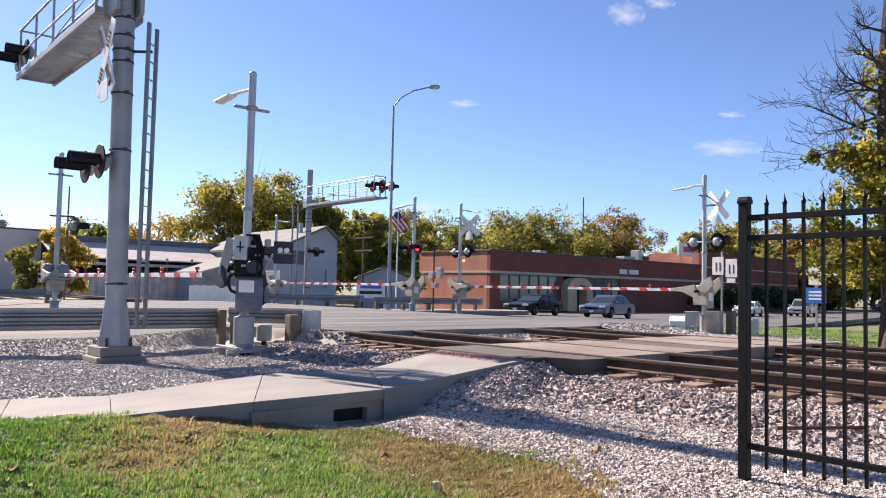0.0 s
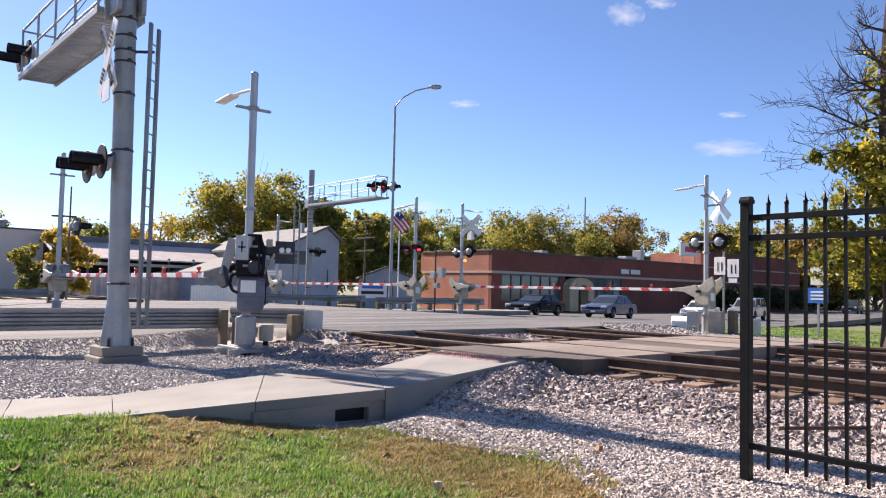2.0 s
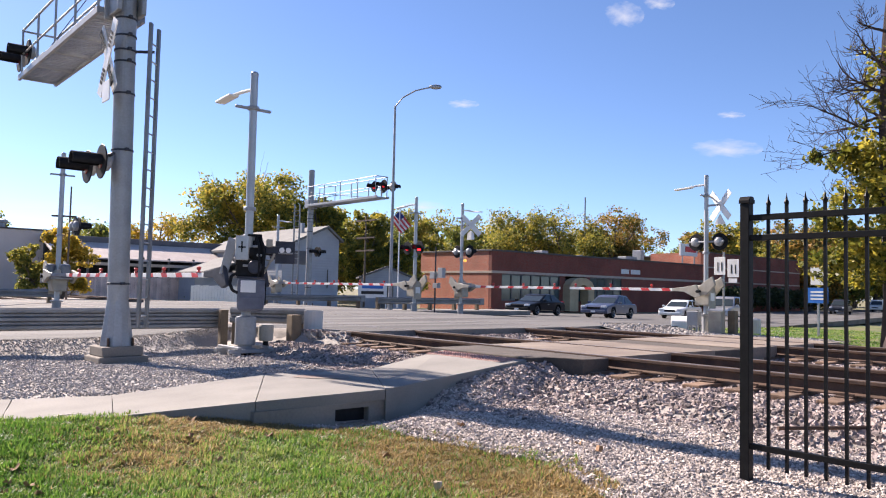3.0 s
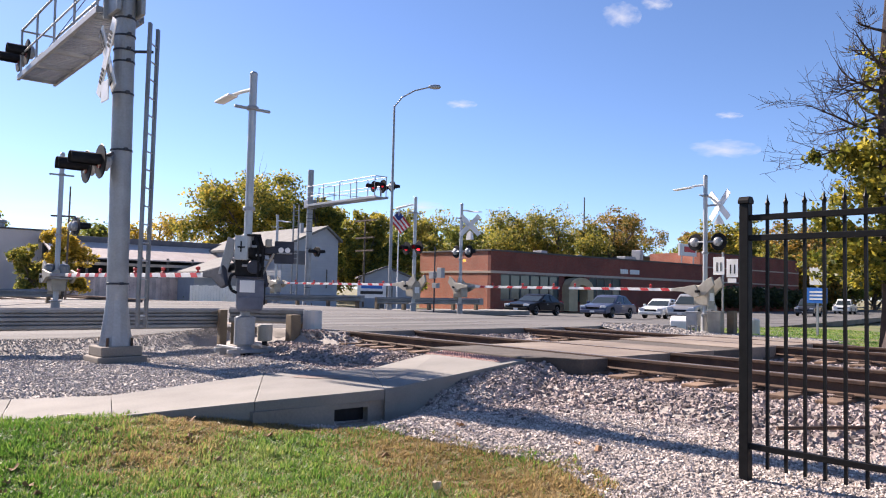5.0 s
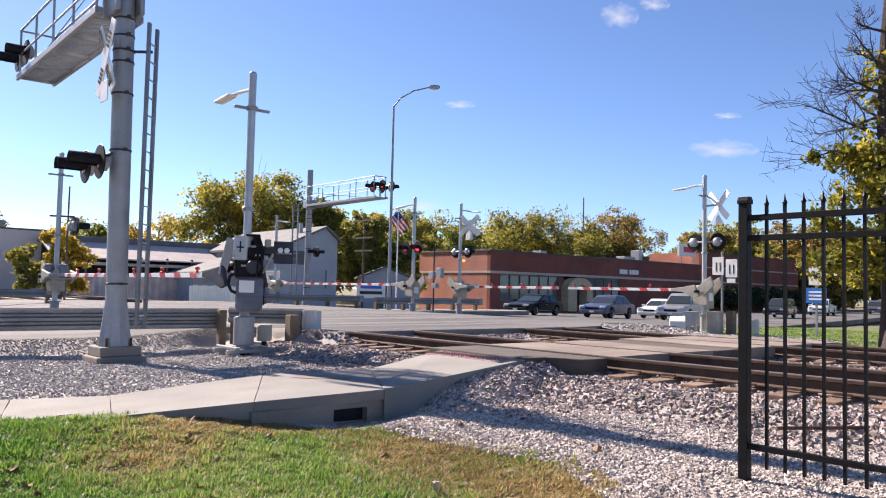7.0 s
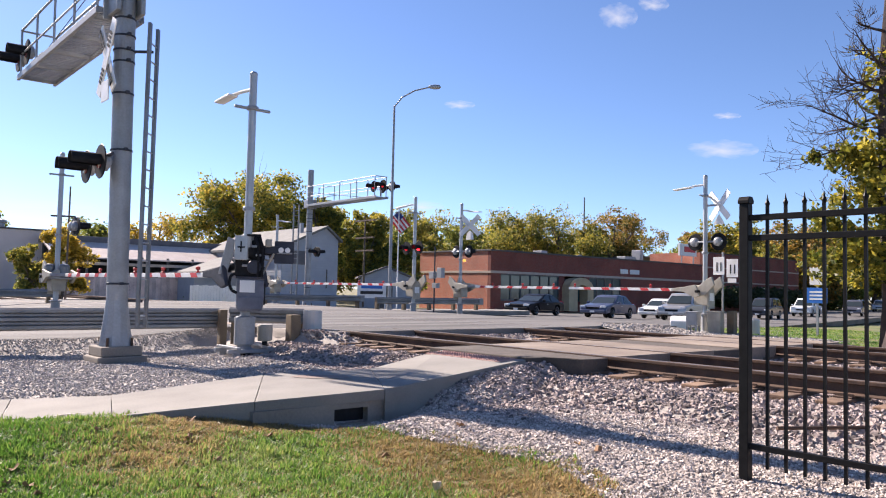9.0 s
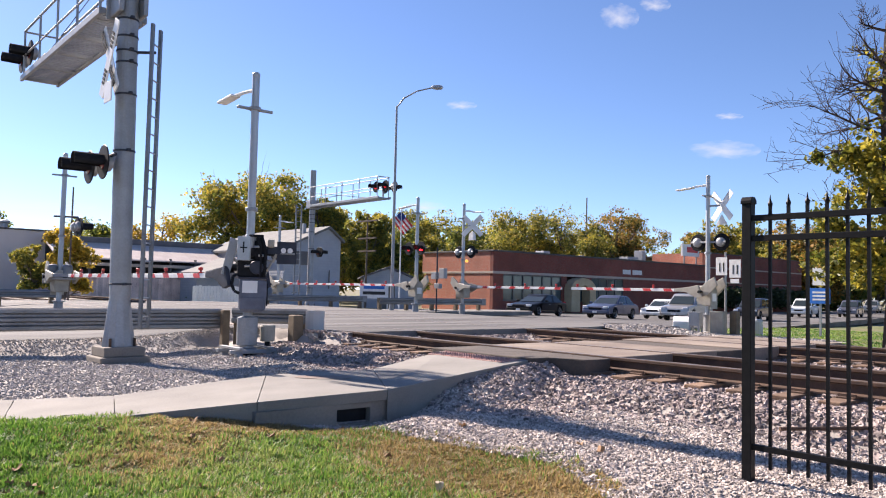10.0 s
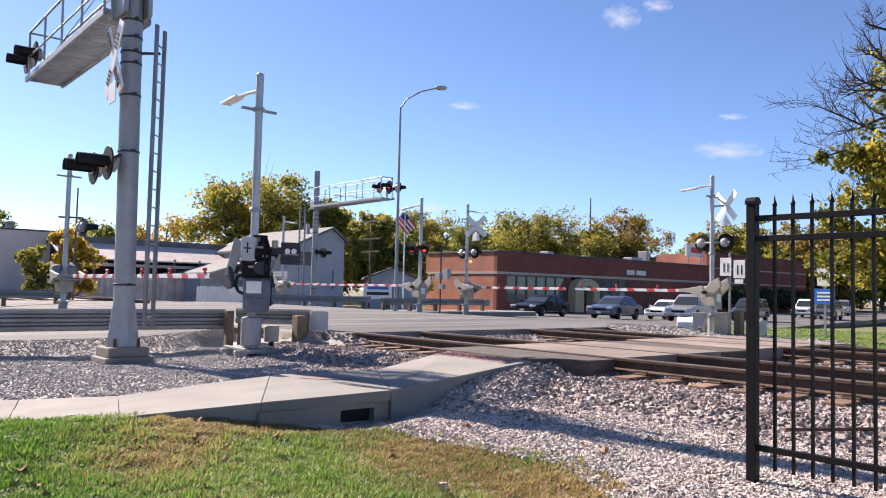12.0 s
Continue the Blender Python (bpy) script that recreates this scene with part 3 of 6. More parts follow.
# ---- gate masts: local +Y is the way of the arm ----
def flasher(owner, x, y, z, face, lens, hood=.3):
    """A round signal lamp with its black background; face: +1 or -1 along x."""
    head = part("background", turned(((.0, 0), (.28, 0), (.29, .012), (.28, .024), (.0, .03)), 20, None,
                                     pose(x, y, z, 0, -90 * face, 0)), M["black"], owner)
    part("housing", turned(((.155, 0), (.15, .09), (.07, .14), (.0, .145)), 16, None, pose(x - face * .032, y, z, 0, -90 * face, 0)), M["galvanised"], head)
    part("lens", turned(((.125, 0), (.12, .015), (.05, .03), (.0, .034)), 16, None, pose(x + face * .004, y, z, 0, 90 * face, 0)), lens, head)
    bm = bmesh.new()
    vs = []
    for i in range(13):
        a = radians(-30 + 240 * i / 12)
        vs.append([bm.verts.new((x + face * d, y + math.cos(a) * r, z + math.sin(a) * r)) for d, r in ((0, .125), (hood, .12), (hood, .128), (0, .133))])
    for p, q in zip(vs, vs[1:]):
        for i in range(4):
            bm.faces.new((p[i], p[(i + 1) % 4], q[(i + 1) % 4], q[i]))
    bm.faces.new(vs[0]), bm.faces.new(vs[-1][::-1])
    bmesh.ops.recalc_face_normals(bm, faces=bm.faces)
    part("visor", bm, M["black"], head)
    return head


def crossbuck(owner, x, y, z, size, face=-1, turn=0, steep=45):
    sign = part("crossbuck", box(-.01, .01, -size, size, -.11, .11, .004, None, pose(x, y, z, 0, 0, turn) @ pose(0, 0, 0, steep, 0, 0)), M["white_enamel"], owner, "white crossed warning boards")
    part("board", box(-.008, .012, -size, size, -.11, .11, .004, None, pose(x + face * .015, y, z, 0, 0, turn) @ pose(0, 0, 0, -steep, 0, 0)), M["white_enamel"], sign)
    for s in (steep, -steep):
        for u in (-1, 1):
            bm = bmesh.new()
            for k in range(6 if s == steep else 4):
                w = .22 + k * (size - .32) / 5
                box(face * .018 - .004, face * .018 + .004, u * w - .025, u * w + .025, -.06, .06, 0, bm, pose(x + face * .015, y, z, 0, 0, turn) @ pose(0, 0, 0, s, 0, 0))
            part("lettering", bm, M["black"], sign)
    return sign


def gate_mast(x, y, flip, arm, lit, base_z=0.0, buck=False, faces=(1, -1), machine="beige_metal", dim=None, lamps_z=3.05, buck_z=4.25, lamps=True, label="", buck_turn=-20):
    g = thing("crossing_gate", pose(x, y, base_z, 0, 0, 180 if flip else 0), label or "grey railway crossing gate with its striped arm lowered", "crossing gate", "gates of the level crossing")
    if machine != "machine_grey":
        part("foundation", box(-.32, .32, -.32, .32, -.3, .07, .02), M["old_concrete"], g)
    part("stand", turned(((.2, .07), (.2, .10), (.13, .12), (.13, .62), (.19, .64), (.19, .67)), 16), M["galvanised"], g)
    part("pole", turned(((.078, .6), (.074, 3.0), (.07, 5.2), (.074, 5.21), (.074, 5.25), (.05, 5.28)), 16), M["aluminium"], g, smooth=False)
    for z in (2.65, 4.55):
        part("clamp", turned(((.105, z), (.112, z + .01), (.112, z + .06), (.105, z + .07)), 16), M["galvanised"], g)
    if machine != "machine_grey":
        mach = part("mechanism", prism(((-.2, .95), (.18, .95), (.22, 1.1), (.22, 1.5), (.1, 1.62), (-.2, 1.6)), -.22, .3, "y", bevel=.03), M[machine], g, "gate drive housing")
        part("door", box(-.2, .2, -.235, -.222, .85, 1.4, .004), M[machine], mach)
        part("label_plate", box(-.12, .12, -.242, -.236, 1.1, 1.36), M["white_enamel"], mach)
        part("shaft", rod((-.5, .04, 1.4), (.5, .04, 1.4), .05, n=12), M["black"], mach)
    part("arm_bracket", prism(((-.05, 1.25), (.15, 1.2), (.55, 1.38), (.95, 1.4), (.95, 1.5), (.5, 1.55), (.1, 1.62)), .36, .44, "x", bevel=.01), M[machine], g)
    part("arm_bracket", prism(((-.05, 1.25), (.15, 1.2), (.55, 1.38), (.95, 1.4), (.95, 1.5), (.5, 1.55), (.1, 1.62)), -.44, -.36, "x", bevel=.01), M[machine], g)
    for s in (-.4, .4):
        if machine != "machine_grey":
            part("counterweight", prism(((-.5, 1.62), (-.2, 1.3), (.05, 1.25), (.12, 1.5), (-.1, 1.72), (-.4, 1.9)), s * .7 - .04, s * .7 + .04, "x", bevel=.012), M[machine], g)
    beam = part("gate_arm", box(-.022, .022, .9, arm, 1.40, 1.50, .006), M["white_enamel"], g, "tapered arm with red and white stripes")
    part("clamp", box(-.42, .42, .84, 1.0, 1.40, 1.5, .01), M["galvanised"], beam)
    n = int((arm - 1.2) / .42)
    for i in range(n):
        if i % 2:
            continue
        y0 = 1.3 + i * .42
        for sx in (-1, 1):
            bm = bmesh.new()
            v = [bm.verts.new((sx * .0245, yy, zz)) for yy, zz in ((y0, 1.402), (y0 + .32, 1.402), (y0 + .39, 1.498), (y0 + .07, 1.498))]
            bm.faces.new(v)
            bmesh.ops.recalc_face_normals(bm, faces=bm.faces)
            r = bmesh.ops.extrude_face_region(bm, geom=list(bm.faces))
            bmesh.ops.translate(bm, vec=(sx * .003, 0, 0), verts=[e for e in r["geom"] if isinstance(e, bmesh.types.BMVert)])
            part("stripe", bm, M["red_stripe"], beam)
    for u in (.25, .62, .97):
        yy = .9 + (arm - 1.05) * u
        part("arm_lamp", turned(((.045, 1.50), (.045, 1.525), (.02, 1.54), (.02, 1.555), (.048, 1.565), (.05, 1.615), (.02, 1.63)), 10, None, pose(0, yy, 0)), M["red_plastic"], beam, "small red warning lamp")
    if lamps:
        part("lamp_crossarm", rod((0, -.62, lamps_z), (0, .62, lamps_z), .03), M["galvanised"], g)
        for f in faces:
            for s in (-1, 1):
                flasher(g, f * .12, s * .42, lamps_z - .0, f, lit if (s > 0) == (flip) and f == faces[-1] else (dim or M["lens_dark"]))
    # top cross bar and the slanted luminaire
    part("top_bar", box(-.36, .36, -.03, .03, 4.55, 4.6, .008), M["galvanised"], g)
    lum = part("luminaire_arm", pipe(((0, 0, 4.95), (-.1, .28, 4.93), (-.2, .5, 4.88)), .035, 8), M["white_enamel"], g)
    part("luminaire", box(-.1, .1, .0, .62, -.025, .02, .012, None, pose(-.2, .42, 4.88, -4, 0, 0)), M["white_enamel"], lum, "flat white crossing luminaire")
    if buck:
        s = 1 if flip else -1
        crossbuck(g, .14 * -s, .42 * s, buck_z, .62, -s, buck_turn)
        part("buck_plate", prism([(.42 * s + u, buck_z + w) for u, w in (((-.24, -.66), (.24, -.66), (.2, -.36), (0, -.24), (-.2, -.36)) if buck_turn > 0 else ((-.2, -.62), (.2, -.62), (0, -.28)))], -.02 - .14 * s, -.14 * s, "x"), M["white_enamel"], g, "white plate under the crossed boards")
        part("buck_arm", box(-.03, .03, min(0, .42 * s), max(0, .42 * s), buck_z - .03, buck_z + .03), M["galvanised"], g)
    return g


near_gate = gate_mast(6.56, 13.1, False, 6.2, M["lens_dark"], machine="machine_grey", lamps=False, label="grey crossing gate with a dark drive housing and lowered arm")
left_gate = gate_mast(6.5, 25.7, True, 6.4, M["lens_dark"], lamps=False)
for u in (.12, .5):
    flasher(left_gate, -.4, u, 2.98, -1, M["lens_dark"], .35)
part("lamp_crossarm", pipe(((.2, -.2, 3.3), (-.36, .3, 3.28), (-.38, .5, 3.1)), .03), M["machine_grey"], left_gate)
tray = part("equipment_tray", box(-.35, .35, -.5, .45, 1.32, 1.38, .01), M["galvanised"], left_gate, "flat steel tray with grey boxes")
for x, y in ((-.18, -.28), (-.15, .24), (.2, -.05)):
    part("relay_case", turned(((.13, 1.38), (.15, 1.4), (.15, 1.72), (.12, 1.78), (.04, 1.8)), 14, None, pose(x, y, 0)), M["guardrail_steel"], tray)
part("tray_end", box(-.36, .36, -.56, -.5, 1.2, 1.5, .01), M["galvanised"], tray)
far_gate = gate_mast(23.1, 13.34, False, 5.75, M["lens_dark"], buck=True, faces=(1,))
island_gate = gate_mast(23.6, 25.9, True, 5.9, M["lens_dark"], buck=True, faces=(-1,), buck_turn=32)
gate_mast(20.7, 25.7, False, 6.2, M["signal_red"], faces=(-1,), dim=M["signal_dim"])
gate_mast(21.0, 38.4, True, 6.2, M["lens_dark"])


# ---- cantilever signal bridges: local +Y is the way of the arm ----
def cantilever(x, y, flip, reach, lens, label, lean=0.0):
    c = thing("cantilever_signal", Matrix.Translation((x, y, 0)) @ Matrix.Rotation(radians(lean), 4, Vector((.656, .755, 0))) @ pose(0, 0, 0, 0, 0, 180 if flip else 0), label, "signal bridge", "cantilever signals")
    part("footing", box(-.40, .40, -.40, .40, -.3, .04, .02), M["old_concrete"], c)
    part("base_plate", box(-.33, .33, -.33, .33, .04, .2, .015), M["old_concrete"], c)
    mast = part("mast", turned(((.17, .2), (.168, 8.0), (.16, 8.05)), 24), M["galvanised"], c)
    part("skirt", turned(((.27, .2), (.27, .225), (.235, .45), (.175, .95)), 12), M["galvanised"], mast)
    for a in range(4):
        part("anchor_bolt", rod((.28 * math.cos(a * 1.571 + .785), .28 * math.sin(a * 1.571 + .785), .2), (.28 * math.cos(a * 1.571 + .785), .28 * math.sin(a * 1.571 + .785), .34), .022, n=6), M["rust"], mast)
    for z in (1.22, 3.48, 4.45, 5.0, 5.2, 5.45, 5.75):
        part("band", turned(((.172, z), (.18, z + .004), (.18, z + .03), (.172, z + .034)), 24), M["machine_grey"], mast)
        part("bolt", box(-.03, .03, -.26, -.18, z - .005, z + .04, .006), M["machine_grey"], mast)
    for s in (-.2, .2):
        part("collar", box(s - .04, s + .04, -.3, .3, 5.82, 6.3, .02), M["galvanised"], mast)
    part("collar_plate", box(-.3, .3, .18, .24, 5.77, 6.3, .01), M["galvanised"], mast)
    deck = part("walkway", box(-.38, .38, .25, .29, 5.89, 5.99), M["galvanised"], c, "steel grating walkway over the road")
    for s in (-.38, .38):
        part("beam", box(s - .03, s + .03, .25, reach, 5.87, 5.99, .006), M["galvanised"], deck)
    k = int((reach - .3) / .13)
    bar = bpy.data.meshes.new("grating_bar")
    bm = box(-.35, .35, -.018, .018, 5.92, 5.96)
    bm.to_mesh(bar), bm.free()
    bar.materials.append(M["galvanised"])
    for i in range(k):
        b = new("grating_bar", bar)
        b.parent = deck
        b.matrix_basis = pose(0, .33 + i * .13, 0)
    for i in range(5):
        y0 = .6 + i * (reach - .8) / 4
        part("joist", box(-.36, .36, y0 - .03, y0 + .03, 5.87, 5.92), M["galvanised"], deck)
    for s in (-.36, .36):
        rail = part("handrail", pipe(((s, .3, 7.0), (s, reach - .1, 7.0)), .024), M["galvanised"], c)
        part("mid_rail", pipe(((s, .3, 6.44), (s, reach - .1, 6.44)), .02), M["galvanised"], rail)
        for i in range(5):
            y0 = .35 + i * (reach - .5) / 4
            part("upright", pipe(((s, y0, 5.97), (s, y0, 7.0)), .024), M["galvanised"], rail)
    part("end_rail", pipe(((-.36, reach - .1, 7.0), (.36, reach - .1, 7.0)), .024), M["galvanised"], c)
    for s in (-.2, .2):
        part("stay_rod", rod((s, .1, 6.72), (s * 1.5, reach - 1.2, 5.99), .008), M["machine_grey"], c)
    # lamps at the tip and on the mast
    tip = part("lamp_stem", pipe(((0, reach - .12, 5.97), (0, reach - .12, 6.49)), .045), M["galvanised"], c)
    part("lamp_crossarm", rod((0, reach - .5, 6.47), (0, reach + .6, 6.47), .03), M["galvanised"], tip)
    for f in (-1, 1):
        for s in (-.4, .4):
            flasher(c, f * .3, reach + .05 + s, 6.47, f, lens, .4)
    return c


near_bridge = cantilever(4.33, 13.3, False, 6.0, M["lens_dark"], "tall grey steel cantilever signal bridge with a walkway", -.9)
for s in (-.38, .38):
    flasher(near_bridge, -.40, .2 + s, 3.25, -1, M["lens_dark"], .46)
part("lamp_crossarm", rod((-.3, -.5, 3.35), (-.3, .75, 3.35), .03), M["machine_grey"], near_bridge)
part("lamp_bracket", box(-.36, -.12, -.06, .06, 3.28, 3.42, .015), M["galvanised"], near_bridge, "clamped lamp bracket")
crossbuck(near_bridge, -.30, -.08, 5.02, .68, -1, 1, 58)
part("track_plate", box(-.36, -.34, -.36, .0, 4.26, 4.6, .004), M["white_enamel"], near_bridge, "small white plate below the crossed boards")
far_bridge = cantilever(23.0, 38.3, True, 7.0, M["signal_dim"], "distant grey cantilever signal bridge with red lamps")


for f in (-1, 1):
    flasher(far_bridge, -.34 + f * .08, .36, 3.3, f, M["lens_dark"], .42)
part("lamp_crossarm", rod((0, 0, 3.3), (-.34, .5, 3.3), .035), M["machine_grey"], far_bridge)


def ladder(name, x, y, z0, z1, turn):
    l = thing(name, pose(x, y, 0, 0, 0, turn), "narrow galvanised steel ladder beside the signal mast", "ladder")
    for s in (-.17, .17):
        part("stile", box(s - .04, s + .04, -.025, .025, z0, z1, .004), M["guardrail_steel"], l)
    n = int((z1 - z0) / .31)
    for i in range(n):
        part("rung", rod((-.2, 0, z0 + .2 + i * .31), (.2, 0, z0 + .2 + i * .31), .013, n=8), M["aluminium"], l)
    for z in (z0 + .45, z1 - .45):
        part("bracket", box(-.02, .02, 0, .5, z - .02, z + .02), M["machine_grey"], l)
    return l


ladder("mast_ladder", 4.66, 13.08, .5, 5.68, 48)
ladder("mast_ladder", 22.3, 38.6, .5, 6.0, 0)


# ---- steel guardrails ----
def guardrail(x, y, length, turn, z, posts=4, label="galvanised corrugated steel guardrail on posts", end=False, deep=False):
    g = thing("guardrail", pose(x, y, z, 0, 0, turn), label, "guardrail", "guardrails along the road")
    wave = [(.02, .0), (.07, .04), (.07, .10), (.015, .135), (.015, .175), (.07, .21), (.07, .27), (.02, .31)]
    if deep:
        wave = [(.02, -.09), (.07, -.06), (.07, -.01), (.015, .02), (.015, .055), (.07, .085), (.07, .135), (.015, .165), (.015, .2), (.07, .23), (.07, .28), (.02, .31)]
    out = [(-u, .44 + v) for u, v in wave] + [(-u + .012, .44 + v) for u, v in reversed(wave)]
    part("beam", prism(out, 0, length, "x"), M["guardrail_steel"], g)
    for i in range(posts):
        x0 = .1 + (length - .2) * i / max(1, posts - 1)
        part("post", box(x0 - .075, x0 + .075, .02, .2, -.4, .74, .01), M["wood_post"], g, "weathered wooden post")
    if end:
        part("end_shoe", box(length - .05, length + .25, -.09, .02, .42, .76, .02), M["guardrail_steel"], g)
    return g


guardrail(-13.05, 15.0, 18.0, -.5, .03, 8, deep=True)
guardrail(4.97, 14.84, 1.85, -2.0, .03, 0, "weathered guardrail end beside the gate", deep=True)


def post(x, y, h, w=.2, label="weathered square wooden guard post", turn=0):
    p = part("guard_post", box(-w / 2, w / 2, -w / 2, w / 2, -.3, h, .015), M["wood_post"])
    p.matrix_world = pose(x, y, 0, 0, 0, turn)
    return tagged(p, label, "post", "guard posts")


post(6.82, 14.6, .76, .15)
post(7.74, 13.38, .70, .22)


# ---- buildings ----
def window(owner, x0, x1, y, z0, z1, panes, depth=.12):
    """A shop window in a wall that faces -Y: frame, mullions and panes set back."""
    w = part("window", box(x0, x1, y + depth, y + depth + .04, z0, z1), M["mullion"], owner)
    for a, b, c, d in ((x0, x1, z1 - .08, z1), (x0, x1, z0, z0 + .1)):
        part("frame", box(a, b, y + .02, y + depth, c, d, .01), M["mullion"], w)
    k = (x1 - x0) / panes
    for i in range(panes + 1):
        part("mullion", box(x0 + i * k - .04, x0 + i * k + .04, y + .03, y + depth - .01, z0 + .1, z1 - .08), M["mullion"], w)
    for i in range(panes):
        part("pane", box(x0 + i * k + .04, x0 + (i + 1) * k - .04, y + depth - .02, y + depth - .003, z0 + .1, z1 - .08), M["shop_glass"], w)
    return w


def brick_store():
    b = thing("brick_store", pose(0, 0, -.45) @ Matrix.Scale(1.36, 4), "long low red brick store with a flat roof", "building")
    Y, X0, X1 = 37.5, 37.0, 64.4
    holes = ((38.0, 44.2), (44.8, 47.2), (47.8, 51.9))
    wall = part("front_wall", box(X0, X1, Y, Y + .3, 2.62, 4.05), M["brick_red"], b)
    x = X0
    for a, c in holes:
        part("pier", box(x, a, Y, Y + .3, -.2, 2.62), M["brick_red"], wall)
        part("sill_wall", box(a, c, Y + .02, Y + .3, -.2, .62), M["brick_red"], wall)
        x = c
    part("pier", box(x, X1, Y, Y + .3, -.2, 2.62), M["brick_red"], wall)
    part("end_wall", box(X0, X0 + .3, Y + .31, 45.2, -.2, 4.05), M["brick_sunlit"], b, "red brick end wall with sunlight put into its colour")
    part("back_wall", box(X0 + .31, X1, 44.9, 45.2, -.2, 4.05), M["brick_red"], b)
    part("roof", box(X0 + .3, X1, Y + .3, 44.9, 3.7, 3.8), M["roof_dark"], b)
    part("coping", box(X0 - .06, X1, Y - .06, Y + .36, 4.05, 4.17, .015), M["coping"], b)
    part("coping", box(X0 - .06, X0 + .36, Y + .37, 45.2, 4.05, 4.17, .015), M["coping"], b)
    part("stone_band", box(X0 - .03, X1, Y - .035, Y - .002, 2.52, 2.70, .008), M["band_stone"], b)
    part("stone_band", box(X0 - .035, X0 - .002, Y - .03, 45.2, 2.52, 2.68, .008), M["band_stone"], b)
    window(b, 38.0, 44.2, Y, .62, 2.5, 6)
    window(b, 47.8, 51.9, Y, .62, 2.5, 4)
    # stone arch at the entrance
    arch = []
    for i in range(13):
        a = math.pi * i / 12
        arch.append((46.15 - .6 * math.cos(a), 1.35 + .55 * math.sin(a)))
    outer = [(44.55, -.1), (44.55, 1.6)] + [(46.0 - 1.45 * math.cos(math.pi * i / 10), 1.6 + .85 * math.sin(math.pi * i / 10)) for i in range(1, 10)] + [(47.45, 1.6), (47.45, -.1)]
    bm = prism(outer + [(46.75, -.1)] + arch[::-1] + [(45.55, -.1)], Y - .7, Y + .1, "y")
    part("entrance_arch", bm, M["arch_stone"], b, "tan stone entrance arch")
    part("entrance_door", box(45.0, 47.0, Y + .2, Y + .26, -.1, 2.3), M["shop_glass"], b, "dark glass entrance door")
    sign = part("sign_bars", box(51.8, 52.04, Y - .06, Y - .01, 2.93, 3.3, .01), M["white_enamel"], b, "pale raised sign letters as bars")
    for i in (1, 2, 3, 5, 6, 7, 8, 9):
        part("sign_bar", box(51.8 + i * .265, 52.03 + i * .265, Y - .06, Y - .01, 2.93, 3.3, .01), M["white_enamel"], sign)
    # roof plant
    for x, w, h in ((45.0, .7, .5), (49.5, .5, .35), (56, 1.6, .55), (58.2, .5, 1.2)):
        part("roof_unit", box(x, x + w, 40, 40.9, 3.8, 4.05 + h, .03), M["galvanised"], b, "metal roof unit")
    # taller wing
    wing = part("wing_wall", box(64.5, 84.3, Y, Y + .3, -.2, 5.3), M["brick_red"], b)
    part("wing_end", box(64.5, 64.8, Y + .31, 43.2, 3.8, 5.3), M["brick_sunlit"], b, "red brick parapet with sunlight put into its colour")
    part("wing_roof", box(64.8, 84.3, Y + .3, 50, 5.0, 5.1), M["roof_dark"], b)
    part("wing_side", box(84.0, 84.3, Y + .31, 50, -.2, 5.3), M["brick_red"], b)
    part("coping", box(64.4, 84.4, Y - .06, Y + .36, 5.3, 5.38, .015), M["coping"], b)
    for z in (2.55, 3.9):
        part("stone_band", box(64.5, 84.32, Y - .03, Y - .002, z, z + .12, .006), M["band_stone"], b)
    for x in (70.5, 75.5, 79.5):
        window(b, x, x + 1.2, Y - .14, 1.1, 2.3, 1)
    s = part("roof_sign", box(61.5, 64.3, 38.0, 38.2, 4.9, 6.0, .02), M["white_enamel"], b, "white and red roof sign with plain bars")
    part("sign_panel", box(62.2, 64.0, 37.97, 37.995, 5.25, 5.75), M["red_stripe"], s)
    for x in (61.9, 63.9):
        part("sign_leg", box(x - .05, x + .05, 38.05, 38.15, 3.8, 4.9), M["galvanised"], s)
    return b


brick_store()


def gable_house():
    h = thing("gable_house", pose(0, 0, 0), "pale grey clapboard house with a gabled grey roof", "house")
    out = ((27.2, -.2), (32.0, -.2), (32.0, 4.85), (30.9, 5.7), (27.2, 4.05))
    part("wall", prism(out, 49.0, 62.0, "y"), M["siding"], h)
    part("roof", prism(((26.9, 3.93), (30.9, 5.72), (30.9, 5.9), (26.9, 4.1)), 48.75, 62.3, "y"), M["roof_grey"], h)
    part("roof", prism(((30.91, 5.72), (32.25, 4.68), (32.25, 4.86), (30.91, 5.9)), 48.75, 62.3, "y"), M["roof_grey"], h)
    part("porch_roof", prism(((26.9, 3.4), (26.9, 3.5), (22.6, 2.2), (22.6, 2.1)), 52.0, 61.0, "y"), M["roof_grey"], h, "lean-to grey porch roof")
    part("porch_wall", box(22.9, 27.19, 54.0, 61.0, -.2, 2.2), M["siding"], h)
    part("chimney", box(29.6, 29.85, 50.5, 50.75, 5.0, 6.1), M["galvanised"], h)
    part("window", box(31.0, 31.05, 48.9, 48.97, 1.2, 2.6), M["mullion"], h)
    part("wall_board", box(28.2, 29.6, 48.93, 48.99, 2.9, 3.9, .01), M["roof_dark"], h, "dark square board on the gable wall")
    return h


gable_house()
near_annex = thing("board_fence", pose(18.7, 44.6, 0), "white vertical board fence in front of the house", "fence")
for i in range(20):
    part("board", box(i * .19, i * .19 + .17, 0, .03, -.1, 1.2 + .02 * (i % 3), .004), M["white_enamel"], near_annex)


